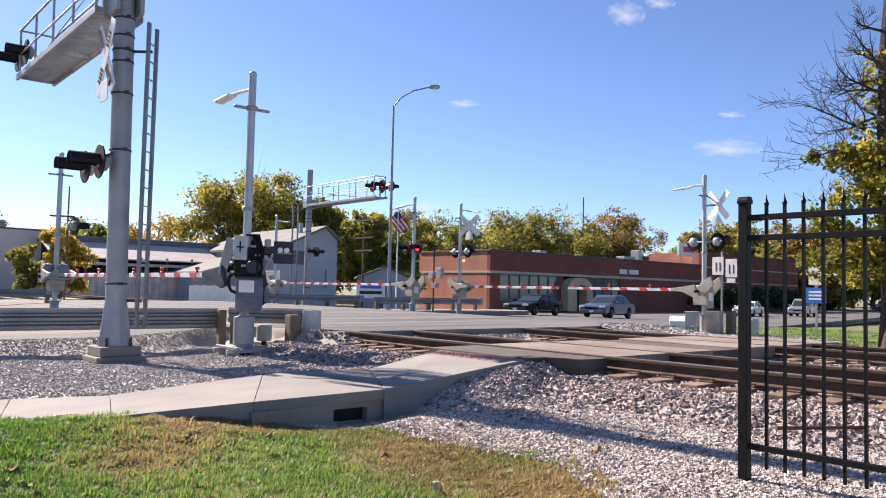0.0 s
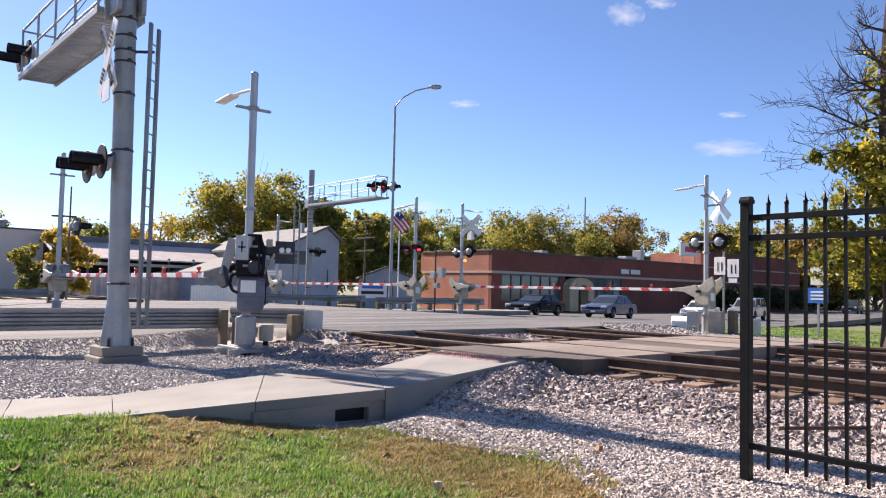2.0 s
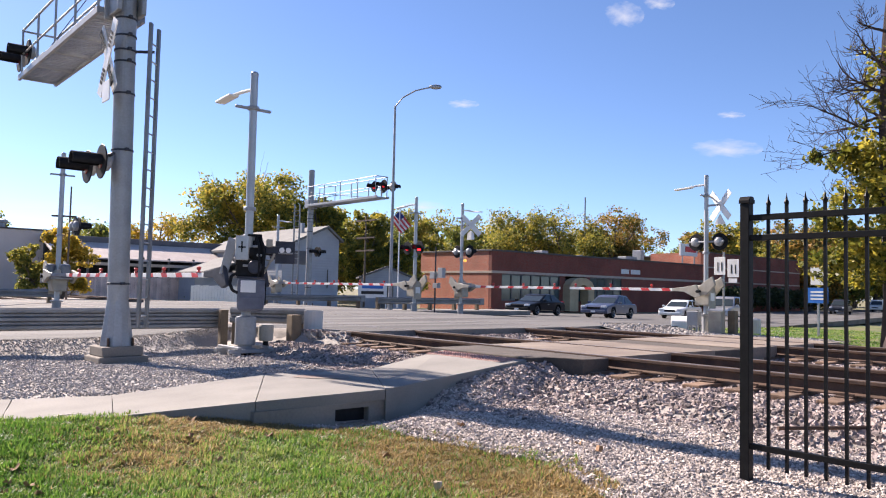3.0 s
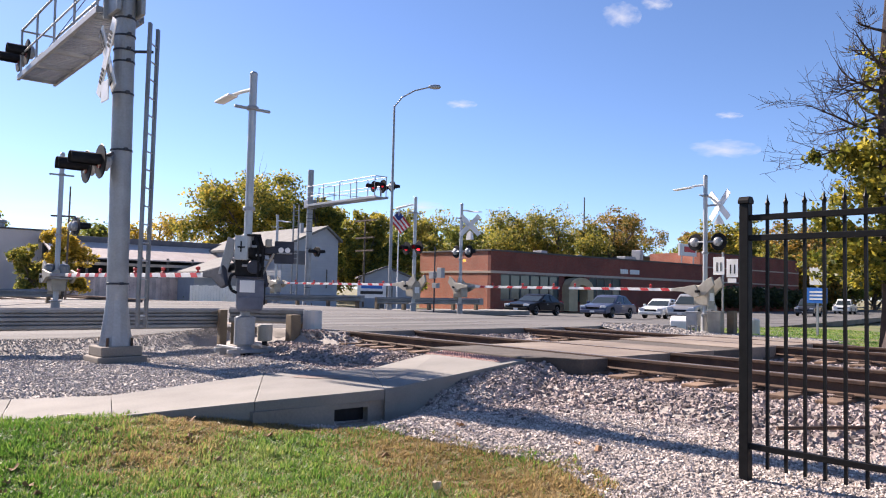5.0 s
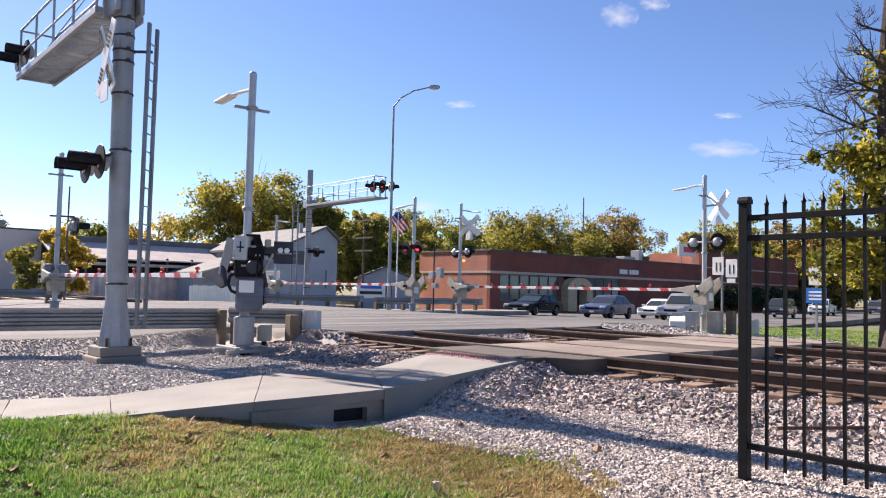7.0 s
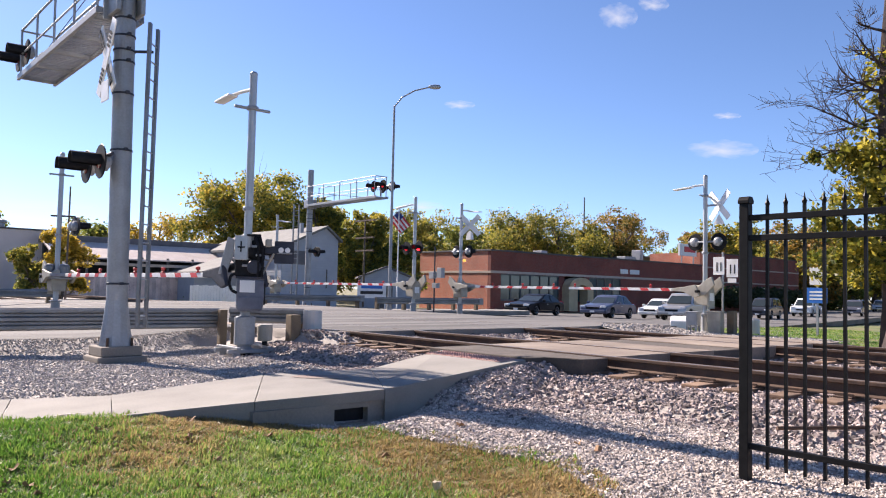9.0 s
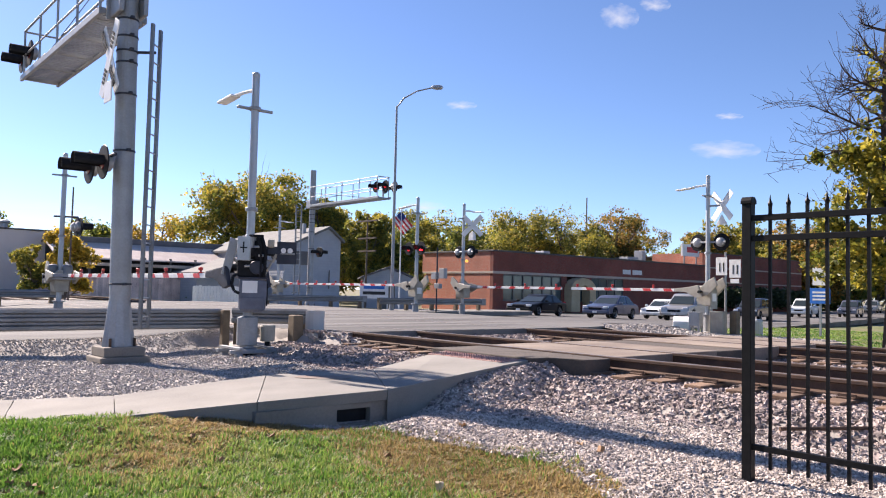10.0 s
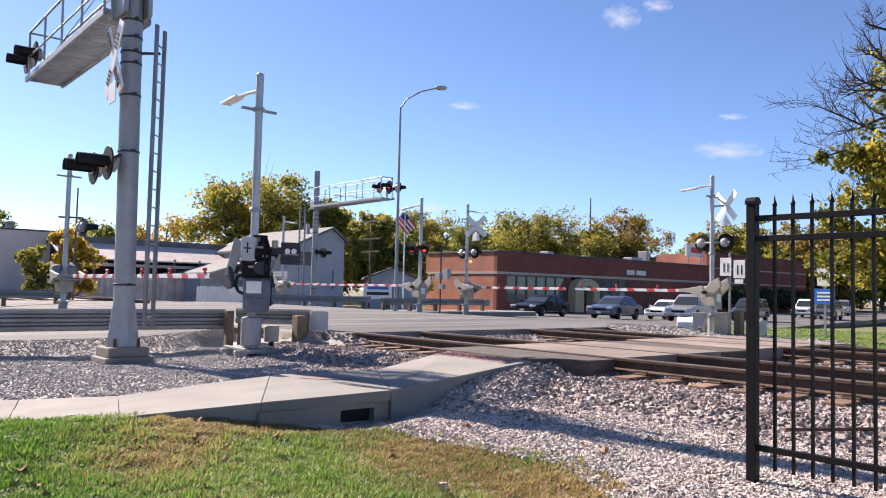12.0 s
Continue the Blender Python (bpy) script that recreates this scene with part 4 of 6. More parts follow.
def market():
    s = thing("open_market", pose(0, 0, 0), "long low shed store with a pale ribbed awning", "building")
    # the wall's near-black colour carries the shade beneath the awning
    part("wall", box(14.6, 28.4, 61.6, 62.0, -.1, 4.3), M["shade_and_sign_dark"], s)
    part("parapet", box(14.4, 28.6, 61.3, 62.1, 4.3, 4.75, .03), M["roof_dark"], s)
    part("awning", prism(((61.3, 4.3), (61.3, 4.2), (57.9, 2.95), (57.9, 3.05)), 14.4, 28.4, "x"), M["awning"], s, "pale ribbed awning roof")
    part("fascia", box(14.4, 28.4, 57.8, 57.88, 2.5, 2.72, .01), M["band_stone"], s)
    for i in range(8):
        part("post", box(14.6 + i * 1.95, 14.75 + i * 1.95, 57.95, 58.1, -.1, 3.2), M["mullion"], s)
    part("roof", box(14.4, 28.6, 62.0, 72, 4.2, 4.35), M["roof_dark"], s)
    t = thing("tan_building", pose(0, 0, 0), "plain tan rendered building with a flat roof", "building")
    part("wall", box(-14, 15.3, 62.5, 74, -.2, 5.0), M["tan_wall"], t)
    part("coping", box(-14.1, 15.4, 62.4, 74.1, 5.0, 5.12, .02), M["coping"], t)
    part("roof_vent", turned(((.25, 5.1), (.25, 5.5), (.4, 5.55), (.4, 5.7), (.1, 5.8)), 12, None, pose(12.2, 64, 0)), M["galvanised"], t)


market()


def plank_fence():
    f = thing("plank_fence", pose(0, 0, 0), "weathered brown wooden plank fence", "fence")
    me = bpy.data.meshes.new("plank")
    bm = box(-.07, .07, -.012, .012, 0, 1.72, .004)
    bm.to_mesh(me), bm.free()
    me.materials.append(M["plank_fence"])
    for i in range(84):
        p = new("plank", me)
        p.parent = f
        p.matrix_basis = pose(12.6 + i * .148, 57.0 + random.uniform(-.01, .01), random.uniform(-.03, .03))
    for z in (.4, 1.4):
        part("rail", box(12.5, 25.0, 57.02, 57.08, z - .04, z + .04), M["plank_fence"], f)


plank_fence()


# ---- poles, lamps, signs ----
def street_lamp():
    s = thing("street_lamp", pose(21.75, 28.8, .1), "tall slender grey street lamp with a curved arm", "street lamp")
    part("pole", turned(((.13, 0), (.12, .3), (.085, 1), (.05, 9.8), (.045, 9.9)), 12), M["galvanised"], s)
    pts = [(0, 0, 9.85), (.35 * .755, -.35 * .656, 10.3), (.95 * .755, -.95 * .656, 10.65), (1.75 * .755, -1.75 * .656, 10.85)]
    part("arm", pipe(pts, .035), M["galvanised"], s)
    part("lamp_head", turned(((.03, -.1), (.09, .0), (.12, .2), (.1, .42), (.02, .5)), 12, None, pose(1.7 * .755, -1.7 * .656, 10.85) @ Matrix.Rotation(radians(90), 4, Vector((.656, .755, 0)))), M["aluminium"], s)
    part("base", box(-.25, .25, -.25, .25, -.2, .12, .02), M["old_concrete"], s)


street_lamp()


def utility_pole(x, y, z, arms=((.8, 1.4),), label="distant wooden utility pole with a crossarm", r=.13):
    u = thing("utility_pole", pose(x, y, 0), label, "pole", "utility poles")
    part("pole", turned(((r, -.2), (r * .65, z)), 10), M["bark"], u)
    for d, w in arms:
        part("crossarm", box(-.06, .06, -w / 2, w / 2, z - d - .06, z - d + .06), M["bark"], u)
    return u


utility_pole(86.5, 68.9, 15.0, ((6.6, 2.8),))
utility_pole(11.2, 42.5, 6.2, (), "thin distant dark pole", .06)
utility_pole(46.5, 57.5, 6.2, ((.5, 1.4),), r=.1)


utility_pole(34.3, 48.8, 6.9, ((.35, 2.6), (1.7, 2.4), (2.7, 2.4)), "wooden utility pole with three crossarms", .09)


def back_shed():
    h = thing("shed", pose(36.6, 48.9, -.35, 0, 0, -32), "low grey shed with a shallow gabled roof", "shed")
    part("wall", prism(((-2.0, 0), (2.0, 0), (2.0, 2.5), (0, 3.3), (-2.0, 2.5)), 0, 5, "y"), M["siding"], h)
    for s in (-1, 1):
        part("roof", prism(((0, 3.32), (s * 2.3, 2.42), (s * 2.3, 2.54), (0, 3.46)), -.25, 5.2, "y"), M["roof_dark"], h)
    d = part("door", box(-.5, .5, -.05, -.004, 0, 2.0, .008), M["mullion"], h)
    part("door_handle", box(.34, .4, -.09, -.05, .95, 1.05), M["alloy"], d)


back_shed()


def flag_pole():
    p = thing("flag_pole", pose(28.55, 37.05, .1), "slim white flagpole flying a striped flag", "flagpole")
    part("pole", turned(((.05, 0), (.03, 6.0), (.06, 6.05), (.01, 6.12)), 10), M["white_enamel"], p)
    cuts = 5
    made = []
    for i in range(cuts):
        seg = new("flag_panel")
        seg.parent = p
        made.append(seg)
        for k in range(7):
            part("stripe", box(0, .235, -.006, .006, -.8 + k * .114, -.8 + (k + 1) * .114), M["flag_red"] if k % 2 == 0 else M["flag_white"], seg)
        if i < 2:
            part("canton", box(0, .235, -.01, .01, -.40, .0), M["flag_blue"], seg)
    return made


flag_panels = flag_pole()


def far_signs():
    s = thing("route_sign", pose(26.6, 11.2, 0), "white arrow board above a blue sign on a thin post", "sign")
    part("post", box(-.03, .03, -.03, .03, -.2, 2.3), M["galvanised"], s)
    a = part("arrow_board", box(-.045, -.03, -.24, .24, 1.72, 2.32, .003), M["white_enamel"], s)
    part("arrow", prism(((-.2, 1.85), (-.12, 1.83), (.0, 1.98), (.05, 1.92), (.12, 2.12), (-.08, 2.08), (-.05, 2.03)), -.05, -.046, "x"), M["black"], a)
    b = part("blue_board", box(-.045, -.03, -.34, .34, 1.1, 1.62, .003), M["blue_sign"], s, "blue board with white bars")
    for z in (1.48, 1.36, 1.24):
        part("text_bar", box(-.05, -.046, -.24, .24, z - .03, z + .03), M["white_enamel"], b)


far_signs()


# ---- trees ----
def tubes(chains, name, mat, parent):
    """Limbs: chains of (point, radius), drawn as five-sided tubes."""
    V, Fc = [], []
    for chain in chains:
        base = len(V)
        for i, (p, r) in enumerate(chain):
            q = chain[min(i + 1, len(chain) - 1)][0] - chain[max(i - 1, 0)][0]
            m = q.to_track_quat("Z", "Y").to_matrix()
            for k in range(5):
                V.append(p + m @ Vector((math.cos(k * 1.2566) * r, math.sin(k * 1.2566) * r, 0)))
        for i in range(len(chain) - 1):
            for k in range(5):
                a, b = base + i * 5 + k, base + i * 5 + (k + 1) % 5
                Fc.append((a, b, b + 5, a + 5))
    me = bpy.data.meshes.new(name)
    me.from_pydata(V, [], Fc)
    me.materials.append(mat)
    ob = new(name, me)
    ob.parent = parent
    return ob


def branch(rnd, p, d, length, r, level, out, tips, up=.12, wild=.35):
    chain, n = [(p.copy(), r)], 7
    for i in range(n):
        d = (d + Vector((rnd.uniform(-wild, wild), rnd.uniform(-wild, wild), rnd.uniform(-wild, wild) + up)) * .6).normalized()
        p = p + d * (length / n)
        rr = r * (1 - .75 * (i + 1) / n)
        chain.append((p.copy(), max(rr, .004)))
        if level > 0 and i >= 1:
            for k in range(2 if level > 1 else 1):
                side = Vector((rnd.uniform(-1, 1), rnd.uniform(-1, 1), rnd.uniform(-.3, .8))).normalized()
                branch(rnd, p, (d * .6 + side * .9).normalized(), length * rnd.uniform(.4, .62), max(rr * .6, .006), level - 1, out, tips, up, wild)
    out.append(chain)
    tips.append(p)
    if level < 2:
        tips.append(chain[3][0])


def leaf_mesh(name, rnd, clumps, per, leaf, mat, parent):
    """Leaves as small bent blades in clumps of (centre, radius)."""
    g = np.random.default_rng(rnd.randrange(1 << 30))
    k = len(clumps) * per
    mid = np.repeat(np.array([tuple(c) for c, r in clumps]), per, axis=0)
    far = np.repeat(np.array([r for c, r in clumps]), per)
    mid = mid + g.normal(0, 1, (k, 3)) * (1, 1, .8) * (far * .5)[:, None]
    # a random frame for each leaf: its length u and its width v
    u = g.normal(0, 1, (k, 3)) * (1, 1, .7)
    u /= np.linalg.norm(u, axis=1)[:, None]
    v = np.cross(u, g.normal(0, 1, (k, 3)))
    v /= np.linalg.norm(v, axis=1)[:, None]
    w = np.cross(u, v)
    size = (leaf * g.uniform(.6, 1.25, k))[:, None]
    pts = np.stack([mid - u * size * .5, mid + (v * .36 + u * .05 + w * .1) * size, mid + (u * .55 - w * .04) * size, mid + (-v * .36 + u * .05 + w * .1) * size], axis=1)
    V = pts.reshape(-1, 3).tolist()
    i = np.arange(k) * 4
    Fc = np.concatenate([np.stack([i, i + 1, i + 2], 1), np.stack([i, i + 2, i + 3], 1)]).tolist()
    me = bpy.data.meshes.new(name)
    me.from_pydata(V, [], Fc)
    me.materials.append(mat)
    ob = new(name, me)
    ob.parent = parent
    return ob


def tree(x, y, height, width, mat, label, seed, per=9, leaf=.4, clumps=420, low=.3, lean=0, lobe=1.0):
    per, leaf, clumps = per + 13, leaf * .74, int(clumps * 1.45)
    rnd = random.Random(seed)
    t = thing("tree", pose(x, y, ground_z(x, y)), label, "tree", "trees behind the crossing")
    chains, tips = [], []
    trunk = [(Vector((0, 0, -.2)), height * .032), (Vector((.1, 0, height * .15)), height * .025), (Vector((.1 + lean * .3, .1, height * .3)), height * .021), (Vector((lean, .1, height * .5)), height * .015), (Vector((lean, 0, height * .8)), height * .005)]
    for i in range(9):
        a, h = i * 2.4 + rnd.uniform(-.4, .4), height * (low - .05 + .45 * i / 9)
        d = Vector((math.cos(a), math.sin(a), .55)).normalized()
        branch(rnd, Vector((lean * h / height, 0, h)), d, width * rnd.uniform(.4, .52), height * .011, 1, chains, tips)
    tubes([trunk], "trunk", M["bark"], t)
    tubes(chains, "limb_work", M["bark"], t)
    spots = []
    # lobes of the crown, uneven, each a cloud of small clumps
    lobes = [(Vector((lean + rnd.gauss(0, .25) * width, rnd.gauss(0, .25) * width, height * rnd.uniform(low + .12, .86))), width * rnd.uniform(.13, .24) * lobe) for _ in range(15)] + [(p, width * .12) for p in rnd.sample(tips, 12)]
    lobes += [(Vector((lean, 0, height * .84)), width * .19), (Vector((lean, 0, height * .6)), width * .3 * lobe)]
    for i in range(clumps):
        c, r = rnd.choice(lobes)
        d = Vector((rnd.gauss(0, 1), rnd.gauss(0, 1), rnd.gauss(0, .8))).normalized() * r * rnd.uniform(.55, 1.05)
        p = c + d
        p.z = min(p.z, height * .98)
        spots.append((p, width * rnd.uniform(.05, .09)))
    leaf_mesh("crown", rnd, spots, per, leaf, mat, t)
    return t


G, O, N, R = M["leaf_gold"], M["leaf_olive"], M["leaf_green"], M["leaf_orange"]
tree(34.9, 69.0, 13.0, 11.2, G, "large spreading tree in gold and green autumn leaf", 1, 10, .42, 640, .3, lobe=.66)
tree(30.0, 80.0, 9.0, 7.0, M["leaf_bright"], "small golden autumn tree behind the roofs", 2, 9, .35, 300)
tree(41.0, 66.0, 11.2, 6.6, O, "tall olive green tree behind the house", 3, 9, .4, 420)
tree(42.5, 60.0, 9.8, 5.2, O, "olive green upright tree beside the house", 4, 10, .4, 520, .15)
tree(45.5, 58.5, 8.2, 5.0, N, "dark green tree behind the street lamp", 5, 9, .4, 420, .15)
tree(63.6, 79.2, 13.1, 9.2, O, "olive yellow tree behind the brick store", 6, 9, .42, 450, .2)
tree(70.2, 76.2, 12.1, 9.9, N, "green tree behind the brick store", 7, 9, .42, 450, .2)
tree(76.8, 73.8, 13.6, 10.6, O, "rounded yellow green tree behind the brick store", 8, 9, .42, 480, .2)
tree(84.0, 71.4, 14.8, 10.6, O, "broad olive tree behind the brick store", 9, 9, .42, 480, .2)
tree(82.2, 63.6, 11.2, 6.6, O, "low olive tree behind the flat roof", 19, 9, .42, 300, .2)
tree(90.6, 66.6, 15.2, 9.9, R, "orange topped autumn tree behind the flat roof", 10, 10, .42, 500, .2)
tree(112.0, 70.5, 9.8, 9.0, N, "distant round green tree", 11, 8, .5, 360, .2)
tree(125.0, 76.5, 12.8, 9.5, O, "olive tree behind the taller brick wing", 12, 9, .45, 380, .2)
tree(138.0, 74.5, 15.5, 13.5, R, "brownish autumn tree behind the taller wing", 13, 7, .42, 420, .2)
tree(152.0, 72.0, 16.5, 14.0, R, "thinning golden tree beyond the store", 14, 8, .42, 460, .15)
tree(116.0, 30.0, 13.0, 9.0, N, "olive green tree along the street", 15, 9, .42, 520, .15)
tree(98.0, 26.5, 11.0, 8.0, R, "russet street tree beside the road", 16, 9, .4, 480, .15)
tree(106.0, 27.0, 12.0, 9.0, N, "green street tree far down the road", 21, 9, .42, 420, .15)
tree(12.1, 47.0, 4.7, 2.6, M["leaf_bright"], "small golden tree beside the tan building", 17, 9, .24, 380, .12)
tree(10.6, 47.6, 3.7, 1.9, O, "young green tree beside the tan building", 18, 9, .2, 260, .1)
tree(26.0, 92.0, 8.5, 8.0, N, "dark distant tree over the roofs", 20, 8, .5, 260, .2)
tree(16.0, 92.0, 9.0, 7.0, N, "dark distant tree over the tan building", 22, 8, .5, 240, .2)
tree(58.0, 92.0, 10.6, 13.2, O, "distant olive tree in the row", 23, 8, .55, 380, .1)
tree(48.0, 84.0, 10.1, 13.2, N, "distant green tree in the row", 24, 8, .55, 380, .1)
tree(86.0, 80.0, 10.6, 15.4, O, "broad distant olive tree", 25, 8, .6, 380, .1)


for i, (x, y, h, w, mt) in enumerate(((205, 112, 17, 18, N), (205, 96, 16, 17, O), (206, 80, 17, 17, O), (207, 66, 18, 17, N), (205, 47, 18, 18, O), (203, 33, 19, 20, R), (170, 100, 14, 16, O), (150, 92, 13, 16, N), (178, 30, 14, 14, N), (140, 22, 11, 10, R), (150, 78, 13, 14, O), (130, 70, 12, 12, R), (100, 98, 15, 16, O), (78, 98, 14, 15, N), (116, 88, 14, 14, O), (66, 104, 14, 15, O), (128, 71.5, 14.5, 11, R), (142, 73, 15.5, 11, O), (134, 79, 14.5, 10, R), (206, 73, 19, 15, O), (208, 88, 18, 16, N), (200, 79, 17, 14, N), (126, 54.5, 11, 9, R), (142, 58.5, 12, 9, N), (160, 63, 13, 10, N), (180, 68, 14, 11, O), (128, 66, 16.5, 12, O), (137, 64, 17, 12, R), (147, 60, 17.5, 12, R), (158, 56, 18, 12, O))):
    tree(x, y, h, w, mt, "broad autumn tree far down the street", 60 + i, 9, .8, 360, .04)


def bush(x, y, h, w, mat, seed, label):
    rnd = random.Random(seed)
    t = thing("bush", pose(x, y, 0), label, "bush")
    chains, tips = [], []
    for i in range(6):
        branch(rnd, Vector((0, 0, 0)), Vector((math.cos(i), math.sin(i), 1.2)).normalized(), h * .8, .03, 0, chains, tips)
    tubes(chains, "stems", M["bark"], t)
    leaf_mesh("foliage", rnd, [(Vector((rnd.gauss(0, .28) * w, rnd.gauss(0, .28) * w, rnd.uniform(.15, .95) * h)), w * .14) for _ in range(120)], 9, max(.12, w * .1), mat, t)


bush(24.0, 56.0, 1.2, 1.3, M["leaf_gold"], 31, "small yellow green bush by the plank fence")
for i, (x, y, h, w) in enumerate(((86.5, 49.0, 2.5, 4.4), (90.5, 49.2, 2.3, 4.6), (95.0, 49.2, 2.4, 4.8), (100.0, 49.2, 2.2, 4.8), (105.0, 49.3, 2.3, 4.8), (110.0, 49.3, 2.1, 4.6))):
    bush(x, y, h, w, M["leaf_hedge"], 33 + i, "dark clipped hedge shrub along the brick wall")
bush(8.3, 55.0, 1.4, 2.2, N, 32, "low green bush by the tan wall")


def near_tree():
    """The half bare maple at the edge of the view: limbs reach towards -X and +Y."""
    rnd = random.Random(77)
    t = thing("maple_tree", pose(20.06, 6.72, 0), "half bare maple with yellow green autumn leaves", "tree")
    chains, tips = [], []
    trunk = [(Vector((0, 0, -.2)), .3), (Vector((0, 0, 1.5)), .24), (Vector((-.05, .05, 3.5)), .2), (Vector((-.1, .1, 5.5)), .15), (Vector((.0, .1, 7.5)), .1), (Vector((.1, 0, 9.5)), .05)]
    tubes([trunk], "trunk", M["dark_bark"], t)
    left = Vector((-.62, .78, 0))
    for h, l, up in ((4.85, 2.0, .03), (5.2, 2.1, .0), (5.7, 1.5, .05), (6.3, 1.4, .08), (7.0, .9, .1), (3.6, 1.2, .05), (7.8, .8, .12), (6.6, 1.2, .02)):
        branch(rnd, Vector((-.05, .1, h)), (left + Vector((rnd.uniform(-.2, .2), rnd.uniform(-.2, .2), .12))).normalized(), l, .04, 2, chains, tips, up * .5, .5)
    for i in range(7):
        a = i * .9 - 2.4
        branch(rnd, Vector((0, 0, 3.2 + i * .6)), Vector((math.cos(a), math.sin(a), .25)).normalized(), 1.5, .045, 1, chains, tips)
    tubes(chains, "limb_work", M["dark_bark"], t)
    spots = []
    hubs = []
    for i in range(44):
        z = rnd.uniform(1.7, 4.95)
        far = rnd.uniform(-.9, 1.6 if z < 4.2 else 1.15)
        side = rnd.gauss(0, .6)
        hubs.append(Vector((left.x * far + .78 * side, left.y * far + .62 * side, z)))
    for i in range(540):
        spots.append((rnd.choice(hubs) + Vector((rnd.gauss(0, .2), rnd.gauss(0, .2), rnd.gauss(0, .13))), .2))
    for i in range(42):
        z = rnd.uniform(4.6, 7.6)
        spots.append((Vector((left.x * rnd.uniform(-.2, .5), left.y * rnd.uniform(-.2, .5) + rnd.gauss(0, .2), z)), .2))
    for i in range(7):
        spots.append((Vector((left.x * 1.75 + rnd.gauss(0, .1), left.y * 1.75, 4.75 + rnd.gauss(0, .06))), .16))
    leaf_mesh("foliage", rnd, spots, 14, .15, M["leaf_maple"], t)


near_tree()


# ---- cars: local +x is forward ----
SHAPES = {
    # length, width, height, wheel radius, belt, lower side profile, cabin (foot rear, roof rear, roof front, foot front), bed
    "sedan": (4.6, 1.78, 1.45, .32, .88, ((2.3, .45), (2.27, .62), (2.1, .74), (1.35, .86), (.95, .92), (-1.45, .95), (-2.1, .93), (-2.27, .8), (-2.3, .5)), (-1.85, -1.05, .15, 1.05)),
    "coupe": (4.6, 1.8, 1.34, .32, .84, ((2.3, .42), (2.27, .55), (2.1, .66), (1.2, .8), (.8, .86), (-1.4, .9), (-2.1, .88), (-2.27, .78), (-2.3, .5)), (-1.95, -1.0, .0, .95)),
    "suv": (4.75, 1.86, 1.78, .37, 1.05, ((2.37, .5), (2.35, .75), (2.2, .92), (1.4, 1.02), (1.05, 1.07), (-2.25, 1.1), (-2.36, 1.0), (-2.37, .5)), (-2.25, -2.05, .35, 1.15)),
    "pickup": (5.5, 1.95, 1.85, .38, 1.08, ((2.75, .55), (2.73, .85), (2.6, 1.0), (1.6, 1.08), (1.25, 1.1), (-2.65, 1.08), (-2.74, 1.0), (-2.75, .55)), (-.95, -.8, .55, 1.3)),
}


